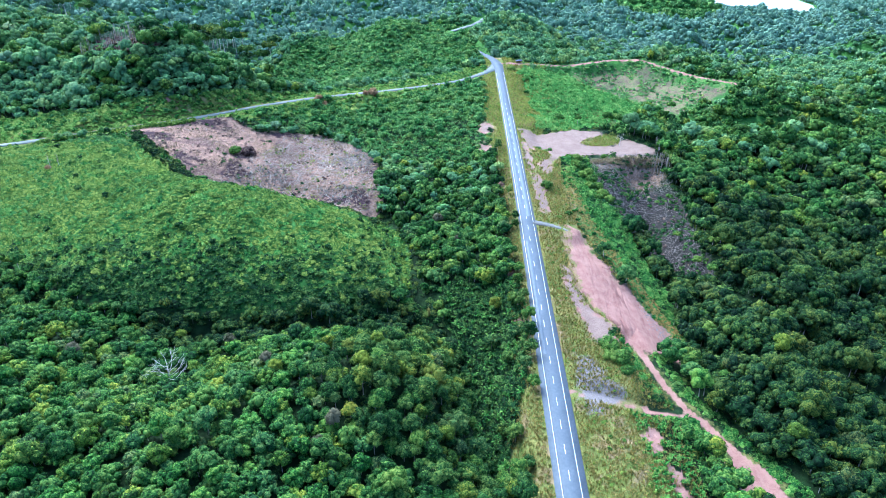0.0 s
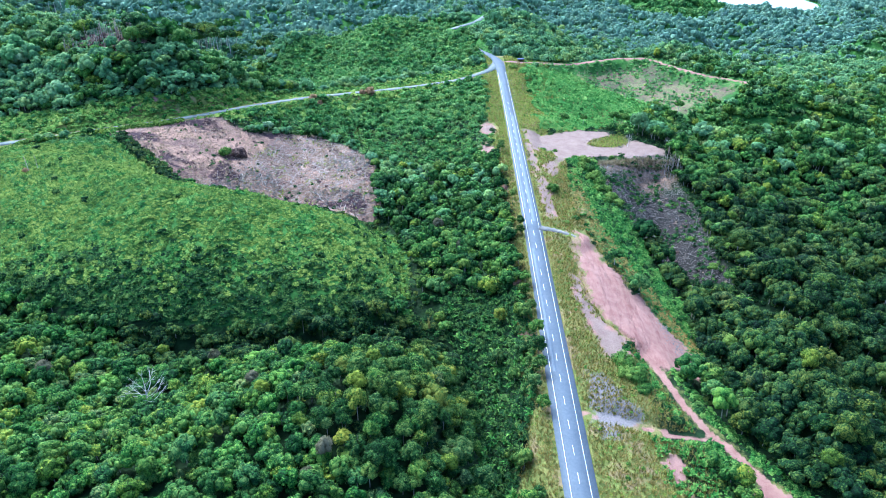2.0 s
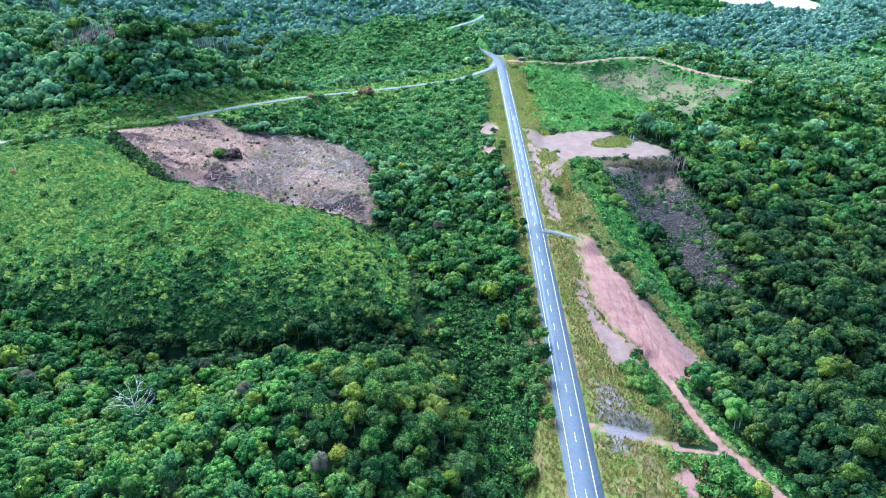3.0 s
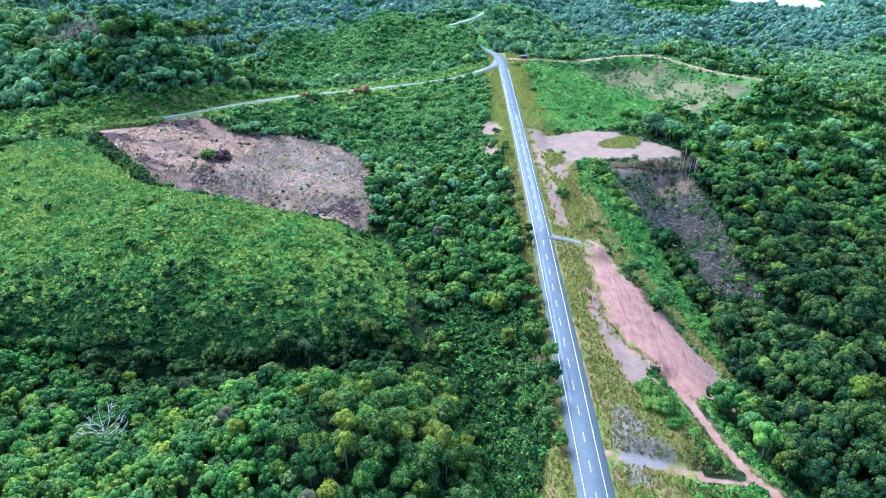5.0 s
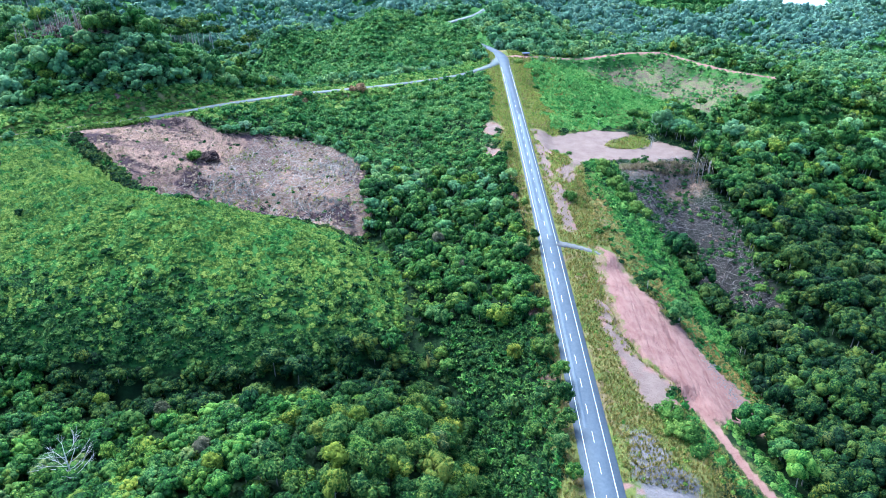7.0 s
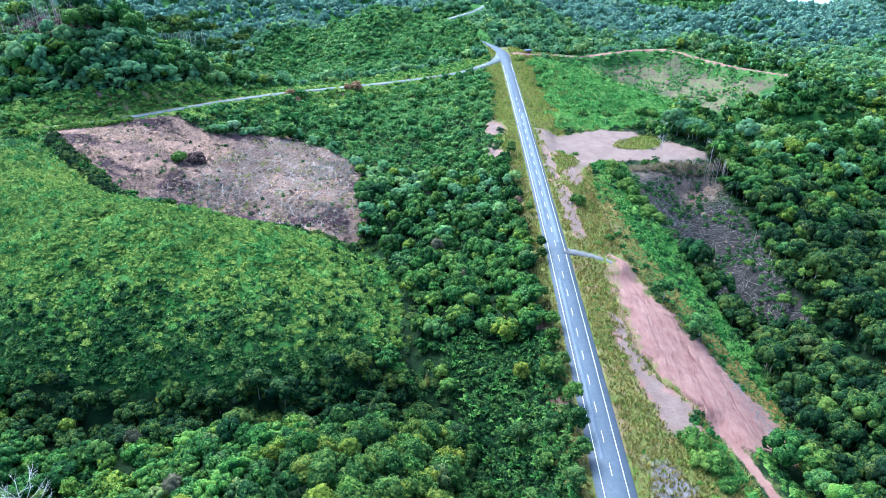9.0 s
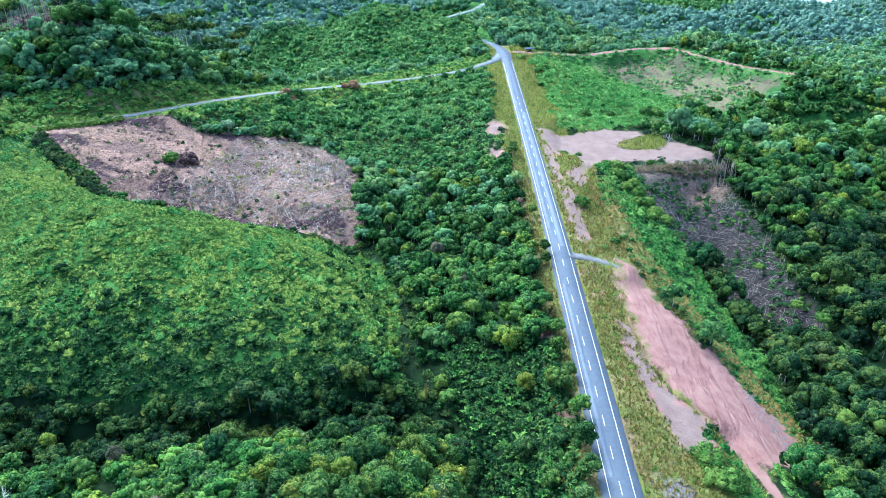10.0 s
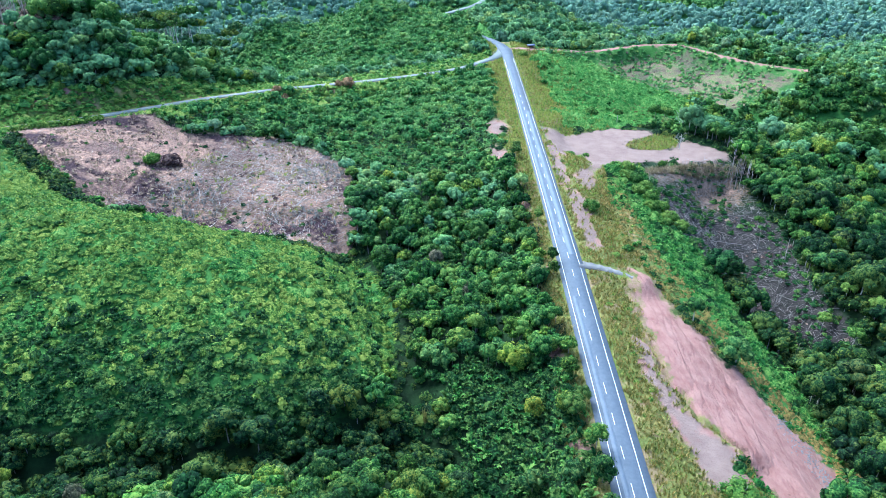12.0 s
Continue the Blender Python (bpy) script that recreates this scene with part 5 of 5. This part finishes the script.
stuff("dry_brush", "withered brown brush on the felled ground", "brush", m_dry, *stamp(SHRUBS, rng.randint(0, 4, len(x)), x, y, land(x, y) - 0.2, rng.uniform(0.6, 1.7, len(x)), rng))

# straw and withered grass between the trunks
x, y = scatter(-210, -35, 380, 500, 1.5, 28, 0.7)
ok = inside(CLEARING, x, y) & (rng.uniform(size=len(x)) < 0.4 + 0.9 * waves(x, y, 34, 60) - 1.2 * burnt_cover(x, y))
x, y = x[ok], y[ok]
stuff("straw", "pale withered grass and straw on the cleared slope", "straw", m_straw, *stamp(TUFTS, rng.randint(0, 3, len(x)), x, y, land(x, y) - 0.1, rng.uniform(0.6, 1.4, len(x)), rng))

# yellowing plants and fallen grey fronds among the trunks
x, y = scatter(-150, -40, 385, 492, 1.9, 31, 0.7)
ok = inside(LOG_FIELD, x, y) & (x > -128) & (waves(x, y, 24, 67) + 0.7 * waves(x, y, 8, 68) + 0.4 * rng.normal(size=len(x)) > 0.75)
x, y = x[ok], y[ok]
stuff("yellowing_plants", "yellow-green plants withering among the felled trunks", "plants", m_lush, *stamp(TUFTS, rng.randint(0, 3, len(x)), x, y, land(x, y) - 0.1, rng.uniform(0.9, 2.0, len(x)), rng))
x, y = scatter(-150, -40, 385, 492, 2.3, 32, 0.7)
ok = inside(LOG_FIELD, x, y) & (rng.uniform(size=len(x)) < 0.9 * (1 - smooth(0.5, 1.4, np.minimum(np.hypot((x + 116) / 16, (y - 420) / 14), np.minimum(np.hypot((x + 60) / 14, (y - 452) / 16), np.hypot((x + 62) / 16, (y - 408) / 7))))))
x, y = x[ok], y[ok]
stuff("fallen_fronds", "grey withered fronds lying between the felled trunks", "fronds", m_frond, *stamp(TUFTS, rng.randint(0, 3, len(x)), x, y, land(x, y) - 0.1, rng.uniform(1.2, 2.6, len(x)), rng))

# rusty dead ferns along the clay slope
x, y = scatter(70, 118, 240, 420, 1.35, 16)
d = np.abs(x - np.interp(y, [250, 276, 307, 337, 356, 400], [113, 108, 97, 86, 82, 76]))
ok = (d < 6.5) & wild(x, y, 0.5) & (rng.uniform(size=len(x)) < 0.75)
x, y = x[ok], y[ok]
stuff("dead_ferns", "rusty yellow dead ferns edging the clay", "ferns", m_rust, *stamp(SHRUBS, rng.randint(0, 4, len(x)), x, y, land(x, y) - 0.2, rng.uniform(0.6, 1.5, len(x)), rng))

# pale dry reeds along the lip of the levelled ground
n = 420
t = rng.uniform(0, 1, n)
x, y = 97 + 51 * t + rng.normal(size=n) * 0.8, np.interp(t, [0, 0.3, 1.0], [439, 446, 454]) - rng.uniform(0.5, 6.5, n)
stuff("reeds", "pale dry reeds along the edge of the levelled ground", "reeds", m_straw, *stamp(TUFTS, rng.randint(0, 3, n), x, y, land(x, y) - 0.1, rng.uniform(1.3, 2.6, n), rng))

# broad-leaved plants beside the track
x, y = scatter(66, 112, 160, 212, 2.2, 17)
ok = wild(x, y, 1.0) & (x - road_x(y) > 28) & (x < np.interp(y, [150, 172, 190, 209], [128, 114, 105, 97])) & (covers(x, y)[0] < 0.5)
x, y = x[ok], y[ok]
stuff("trackside_plants", "yellow-green broad-leaved plants beside the clay track", "plants", m_fern, *stamp(BROAD, rng.randint(0, 3, len(x)), x, y, land(x, y) - 0.1, rng.uniform(1.4, 2.6, len(x)), rng))

# rubble on the edge of the clay
rng = np.random.RandomState(95)
n = 420
t = rng.uniform(0, 1, n)
x, y = 105.5 - 7 * t + rng.normal(size=n) * 2.2, 254 + 30 * t + rng.normal(size=n) * 4
stuff("rubble", "grey broken stones tipped at the edge of the clay", "stones", m_stone, *stamp([(ICO_V * np.array([1, 0.8, 0.6]), ICO_F)], np.zeros(n, int), x, y, land(x, y), rng.uniform(0.08, 0.38, n), rng))


# ---------------------------------------------------------------- single plants
def bush_masters():
    made = []
    for k in range(3):
        root = thing("bush", "rounded dense green bush on the open verge", "bush", "bushes")
        v, f = crown_shape(100 + k, 11, 560, 0.105, (0.9, 1.15, 0.75)[k], 0.55, -0.8, 0.8)
        part("crown", v - np.array([0, 0, 0.12]), f, m_bush, root, "", True)
        stem, out = limbs(104 + k, 0.7, 0.5, 5, 0.05, 0, 0.2)
        v, f = joined([stem] + out)
        part("trunk", v, f, m_bark, root)
        made.append(root)
    return made


def stand(master, first, x, y, size, high=1.0, turn=0.0):
    m = Matrix.Translation((x, y, float(land(x, y)) - 0.1)) @ Matrix.Rotation(turn, 4, "Z")
    ob = master if first else copy_thing(master, m)
    ob.matrix_basis = m
    ob.scale = (size, size, size * high)
    return ob


BUSHES = [(89, 528, 4.6, 0.95), (63.5, 397, 3.6, 1.1), (72, 247, 5.2, 0.9), (75, 239, 5.0, 0.85), (71, 239, 3.6, 0.8), (76, 231, 3.4, 0.8), (63, 648, 4.2, 0.9), (-139, 446, 4.2, 1.1), (108, 446, 2.0, 1.9), (66, 462, 2.6, 0.6), (70, 458, 2.2, 0.6), (74, 462, 2.0, 0.7), (66, 360, 2.0, 0.7), (72, 366, 2.4, 0.6),
          (84, 440, 3.2, 1.1), (88, 436, 3.8, 1.2), (86, 429, 3.2, 1.0), (90, 426, 4.1, 1.2), (93, 420, 3.5, 1.1), (89, 416, 3.2, 1.0), (94, 412, 4.1, 1.2), (97, 405, 3.5, 1.1), (92, 404, 3.2, 1.0), (98, 397, 3.8, 1.2), (95, 392, 2.9, 1.0), (101, 390, 3.2, 1.2), (86, 443, 2.6, 1.0)]
masters = bush_masters()
for i, (x, y, s, h) in enumerate(BUSHES):
    stand(masters[i % 3], i < 3, x, y, s, h, 1.7 * i)


def roadside_masters():
    made = []
    for k in range(2):
        root = thing("roadside_tree", "slender feathery green tree at the edge of the road", "tree", "roadside trees")
        stem, out = limbs(110 + k, 2.2, 0.5, 6, 0.04, 0, 0.35)
        v, f = joined([stem] + out)
        part("trunk", v, f, m_bark, root)
        v, f = crown_shape(112 + k, 9, 340, 0.15, 1.7, 0.5, -0.8, 0.85)
        part("crown", v + np.array([0, 0, 0.5]), f, m_tree, root, "", True)
        made.append(root)
    return made


ROADSIDE = [(34.5, 274, 3.6), (38.5, 262, 3.4), (38, 251, 3.6), (31, 254, 3.4), (37.5, 300, 2.8), (36, 290, 3.0), (38, 279, 2.6), (22, 259, 3.6), (25, 281, 3.2), (6, 259, 3.6), (37, 240, 3.4), (34, 231, 3.2), (36, 220, 3.0), (28, 243, 3.2), (39.5, 344, 2.4), (40, 352, 2.6), (37, 452, 2.8), (38, 459, 2.4), (24, 208, 3.2), (36, 316, 2.6), (33, 276, 3.4), (39, 385, 2.2), (30, 182, 3.0)]
masters = roadside_masters()
for i, (x, y, s) in enumerate(ROADSIDE):
    stand(masters[i % 2], i < 2, x, y, s, 1.0, 2.1 * i)


def dead_masters():
    made = []
    for k in range(4):
        root = thing("dead_tree", "bare pale dead tree with forked branches", "dead tree", "dead trees")
        stem, out = limbs(120 + k, 9.0, 5.2 if k < 2 else 2.2, 15 if k < 2 else 9, 0.2 if k < 2 else 0.13, 7 if k < 2 else 4, 0.42 if k < 2 else 0.3)
        part("trunk", *stem, m_white if k < 2 else m_dead, root)
        v, f = joined(out)
        part("branchwork", v, f, m_white if k < 2 else m_branch, root)
        made.append(root)
    return made


rng = np.random.RandomState(121)
DEAD = [(-108, 219, 2.0, 0), (-229, 384, 1.1, 2), (-226, 388, 1.0, 3), (-231, 387, 0.8, 2)]
DEAD += [(rng.uniform(141, 154), rng.uniform(440, 453), rng.uniform(0.9, 1.5), rng.randint(2, 4)) for _ in range(16)]
DEAD += [(rng.uniform(-268, -222), rng.uniform(525, 546), rng.uniform(0.9, 1.5), rng.randint(2, 4)) for _ in range(52)]
DEAD += [(146, 531, 1.5, 1), (140, 398, 1.0, 2), (146, 385, 1.2, 3), (124, 470, 0.8, 1), (150, 462, 0.9, 0), (128, 330, 1.0, 3), (118, 300, 0.9, 2), (134, 362, 0.8, 3)]
masters = dead_masters()
used = set()
for i, (x, y, s, k) in enumerate(DEAD):
    ob = stand(masters[k], k not in used, x, y, s, 1.0, 1.3 * i)
    ob.location.z -= 5.0 if i == 0 else 0.0
    used.add(k)


def tall_masters():
    """Emergent trees: a long pale trunk with a flat crown on forked limbs."""
    made = []
    for k in range(2):
        root = thing("emergent_tree", "tall pale-trunked tree with a thin flat crown", "tree", "emergent trees")
        stem, out = limbs(130 + k, 20.0, 7.0, 6, 0.4, 2, 0.68)
        part("trunk", *stem, m_white, root)
        v, f = joined(out)
        part("fork", v, f, m_white, root)
        v, f = crown_shape(132 + k, 7, 150, 0.26, 0.5, 0.6, -0.2, 0.6)
        part("crown", v * np.array([7.0, 7.0, 6.0]) + np.array([0, 0, 17.5]), f, m_tree, root, "", True)
        made.append(root)
    return made


masters = tall_masters()
for i in range(40):
    x = rng.uniform(-335, -205) if i < 28 else rng.uniform(-520, -340)
    y = 862 + 0.45 * (-x - 215) + rng.uniform(-15, 30)
    stand(masters[i % 2], i < 2, x, y, rng.uniform(1.0, 1.5), 1.15, 0.9 * i)


def slender_masters():
    """Slim trees: a bare pale trunk and a small round crown."""
    made = []
    for k in range(3):
        root = thing("slender_tree", "slim tree with bare pale trunk and small round crown", "tree", "slender trees")
        stem, out = limbs(180 + k, 7.5, 1.6, 5, 0.13, 0, 0.6)
        v, f = joined([stem] + out)
        part("trunk", v, f, m_dead, root, "thin pale trunk")
        v, f = crown_shape(184 + k, 8, 230, 0.17, (1.0, 1.3, 0.8)[k], 0.52, -0.6, 0.84)
        part("crown", v * np.array([2.5, 2.5, 2.3]) + np.array([0, 0, 5.2]), f, m_bush, root, "", True)
        made.append(root)
    return made


SLENDER = [(101, 511, 1.1), (127, 526, 1.7), (134, 528, 2.0), (196, 592, 1.6), (163, 399, 1.5), (153, 388, 1.3), (153, 331, 1.4), (152, 452, 1.2), (156, 436, 1.3), (155, 420, 1.1), (156, 404, 1.3), (152, 392, 1.0), (149, 374, 1.2), (146, 358, 1.0), (141, 340, 1.1), (137, 326, 1.0), (134, 312, 1.1), (139, 372, 0.9), (144, 410, 0.9), (147, 438, 0.8), (128, 332, 0.9), (160, 446, 1.2), (150, 345, 1.2), (144, 325, 1.3), (141, 305, 1.2), (136, 292, 1.0)]
masters = slender_masters()
for i, (x, y, s) in enumerate(SLENDER):
    stand(masters[i % 3], i < 3, x, y, s, 1.0, 1.9 * i)


def palm_master():
    root = thing("palm", "small palm with arching green fronds", "palm", "palms")
    stem, _ = limbs(140, 3.2, 0.1, 1, 0.14, 0)
    part("trunk", *stem, m_bark, root)
    pts, tri = [(0, 0, 0)], []
    for k, t in enumerate((0.25, 0.5, 0.75, 1.0)):
        r, zz, w = 3.2 * t, 1.5 * math.sin(2.5 * t), 0.42 * (1 - 0.75 * abs(t - 0.45))
        pts += [(r, -w, zz - 0.15), (r, 0, zz), (r, w, zz - 0.15)]
    tri += [(0, 1, 2), (0, 2, 3)]
    for k in range(3):
        i = 1 + 3 * k
        tri += [(i, i + 3, i + 4), (i, i + 4, i + 1), (i + 1, i + 4, i + 5), (i + 1, i + 5, i + 2)]
    me = mesh_from_arrays("frond", np.array(pts), np.array(tri), m_tree)
    for k in range(11):
        ob = new("frond", me)
        ob.parent = root
        ob.matrix_basis = Matrix.Translation((0, 0, 3.1)) @ Matrix.Rotation(k * 2.4, 4, "Z") @ Matrix.Rotation(0.25 * math.sin(3 * k) - 0.1, 4, "Y")
    return root


def accent_master(leaves, label, seed, group):
    """A tree of another kind, standing a little above the canopy."""
    root = thing("tree", label, "tree", group)
    stem, out = limbs(seed, 2.3, 0.6, 5, 0.05, 0, 0.5)
    v, f = joined([stem] + out)
    part("trunk", v, f, m_bark, root, "pale grey trunk")
    v, f = crown_shape(seed + 1, 10, 420, 0.12, 1.35, 0.5, -0.6)
    part("crown", v + np.array([0, 0, 1.15]), f, leaves, root, "", True)
    return root


yellow = accent_master(m_yellow, "yellow-green crowned tree standing above the canopy", 200, "yellow-green trees")
for i, (x, y, s) in enumerate([(-16, 204, 3.0), (-29, 203, 3.4), (-26, 226, 3.2), (1, 185, 3.4), (3, 211, 2.8), (-62, 207, 2.8), (-118, 260, 2.8), (144, 243, 4.2), (130, 194, 4.0), (161, 376, 3.6), (204, 430, 3.8), (-46, 190, 2.6), (-8, 222, 2.8)]):
    stand(yellow, i == 0, x, y, s, 1.2, 1.9 * i)
brown = accent_master(m_withered, "grey-brown withered tree standing among green crowns", 204, "withered trees")
for i, (x, y, s) in enumerate([(-151, 232, 3.2), (-37, 181, 3.0), (-92, 248, 3.0), (-3, 368, 3.2), (-68, 217, 2.8), (-41, 172, 2.8), (8, 340, 2.8)]):
    stand(brown, i == 0, x, y, s, 1.15, 1.3 * i)
fresh = accent_master(m_bush, "fresh green tree with a dense rounded crown", 208, "fresh green trees")
for i, (x, y, s) in enumerate([(-15, 159, 4.6), (-120, 180, 3.6), (-88, 172, 3.4), (124, 270, 3.6), (118, 232, 3.4), (10, 318, 3.2)]):
    stand(fresh, i == 0, x, y, s, 1.05, 2.3 * i)
palm = palm_master()
for i, (x, y, s) in enumerate([(137, 300, 1.3), (144, 306, 1.5), (141, 293, 1.2), (128, 345, 0.9), (131, 268, 1.2), (112, 282, 0.9), (109, 262, 1.0), (-30, 262, 1.1), (126, 375, 0.8), (118, 400, 0.8)]):
    stand(palm, i == 0, x, y, s, 1.0, 1.1 * i)

# rusty trees beside the side road, and a dry yellow clump in the gully
rusty = thing("bush", "rust-brown withered bush beside the side road", "bush", "withered bushes")
v, f = crown_shape(150, 6, 200, 0.2, 1.0, 0.5, -0.8, 0.8)
part("crown", v - np.array([0, 0, 0.1]), f, m_rust_tree, rusty)
mound = thing("bush", "dark withered bush standing in the clearing", "bush")
part("crown", v * np.array([5.0, 4.4, 4.6]) - np.array([0, 0, 0.4]), f, m_dry, mound)
stand(mound, True, -131, 449, 1.0)
for i, (x, y, s) in enumerate([(-58, 577, 4.0), (-64, 575, 3.0), (-100, 556, 3.6), (-95, 553, 2.6), (-231, 385, 2.0)]):
    stand(rusty, i == 0, x, y, s, 1.1, 2.0 * i)
dry = thing("reed_clump", "tall dry yellow reed clump standing in the gully", "reeds")
v, f = tuft_shape(152, 60)
part("stalks", v * np.array([1.2, 1.2, 7.0]), f, m_grass_single, dry)
stand(dry, True, -7, 290, 1.0)


# ---------------------------------------------------------------- hut at the junction
def slab(x0, x1, y0, y1, z0, z1):
    v = np.array([(x, y, z) for z in (z0, z1) for y in (y0, y1) for x in (x0, x1)], float)
    f = np.array([(0, 2, 3), (0, 3, 1), (4, 5, 7), (4, 7, 6), (0, 1, 5), (0, 5, 4), (2, 6, 7), (2, 7, 3), (0, 4, 6), (0, 6, 2), (1, 3, 7), (1, 7, 5)])
    return v, f


hut = thing("hut", "small wooden roadside stall with a blue-grey sheet roof", "hut")
for px in (-2.6, 2.6):
    for py in (-1.7, 1.7):
        part("post", *slab(px - 0.07, px + 0.07, py - 0.07, py + 0.07, 0, 2.3), m_bark, hut)
part("wall", *slab(-2.5, 2.5, 1.6, 1.68, 0.1, 2.2), m_hutwall, hut, "dark red-brown board wall")
part("wall", *slab(-2.58, -2.5, -1.6, 1.6, 0.1, 2.2), m_hutwall, hut)
part("counter", *slab(-2.4, 2.4, -1.55, -1.2, 0.1, 0.95), m_hutwall, hut)
for s in (-1, 1):
    v, f = slab(-3.1, 3.1, 0, 2.35, 0, 0.05)
    v[:, 2] += 3.1 - 0.36 * v[:, 1]
    v[:, 1] *= s
    part("roof", v, f if s > 0 else f[:, ::-1], m_roof, hut, "blue-grey metal roof sheet")
hut.matrix_basis = Matrix.Translation((72, 676, float(land(72, 676)))) @ Matrix.Rotation(0.15, 4, "Z")

# open drain along the upper road
for off in (6.2, 6.9):
    ob = strip("drain_wall", main_line(430, 655, 4, off), 0.06, m_gravel, 0.1, 0.6)
    tagged(ob, "low concrete wall of the roadside drain", "drain", kind="structure")

# hedge of young growth hiding the overgrown end of the side road
rng = np.random.RandomState(160)
n = 420
t = rng.uniform(0, 1, n)
x = -262 + 86 * t
y = np.interp(x, [-290, -258, -215, -190, -160], [427, 440, 464, 478, 502]) - rng.uniform(4.2, 9.0, n)
stuff("hedge", "bright green young growth beside the side road", "shrubs", m_shrub, *stamp(CROWNS_SMALL, rng.randint(0, 3, n), x, y, land(x, y) - 0.5, rng.uniform(1.2, 2.4, n), rng))
# low shrubs dotted over the verge
x, y = scatter(48, 100, 160, 520, 3.4, 18)
d = x - road_x(y)
ok = wild(x, y, 0.8) & (covers(x, y)[0] < 0.4) & (d > 9) & (d < 42) & (rng.uniform(size=len(x)) < 0.3 * (0.8 + waves(x, y, 24, 33)))
x, y = x[ok], y[ok]
stuff("verge_shrubs", "low green shrubs dotted over the grassy verge", "shrubs", m_shrub, *stamp(SHRUBS, rng.randint(0, 4, len(x)), x, y, land(x, y) - 0.15, rng.uniform(0.7, 1.6, len(x)), rng))

# grey leafless brush round the dead trees on the mountain top
x, y = scatter(-285, -205, 515, 560, 3.4, 22)
ok = np.hypot((x + 245) / 30, (y - 536) / 16) < 1.1
x, y = x[ok], y[ok]
grey = np.random.RandomState(171).uniform(size=len(x)) < 0.55
for side, label, leaves in ((grey, "grey leafless brush on the mountain top", m_dry), (~grey, "green scrub between dead trees on the mountain top", m_mid_hazed)):
    stuff("brush", label, "brush", leaves, *stamp(CROWNS_SMALL, np.zeros(int(side.sum()), int), x[side], y[side], land(x, y)[side] - 0.4, np.full(int(side.sum()), 2.6), rng))

# dark fringe of low growth along the foot of the clearing
rng = np.random.RandomState(170)
n = 560
t = np.sort(rng.uniform(0, 1, n))
fx = np.interp(t, [0, 0.2, 0.4, 0.6, 0.8, 1.0], [-204, -180, -152, -118, -80, -40])
fy = np.interp(fx, [-204, -182, -152, -130, -105, -80, -50, -39], [450, 427, 403, 394, 385, 381, 383, 392]) - rng.uniform(-1.5, 8.5, n)
stuff("fringe", "dark green low growth along the foot of the clearing", "shrubs", m_dark_shaded, *stamp(CROWNS_SMALL, rng.randint(0, 3, n), fx, fy, land(fx, fy) - 0.6, rng.uniform(1.2, 3.0, n), rng))

# scrub along the ridge track
x, y = scatter(60, 270, 590, 720, 3.0, 24)
d = along(RIDGE_TRACK, x, y)[0]
ok = (d > 3.0) & (d < 15) & ~verge(x, y) & (rng.uniform(size=len(x)) < np.where(inside(SLASH_NORTH, x, y), 0.3, 0.85))
x, y = x[ok], y[ok]
stuff("scrub", "green scrub along the ridge track", "shrubs", m_young, *stamp(SHRUBS, rng.randint(0, 4, len(x)), x, y, land(x, y) - 0.2, rng.uniform(1.4, 2.6, len(x)), rng))
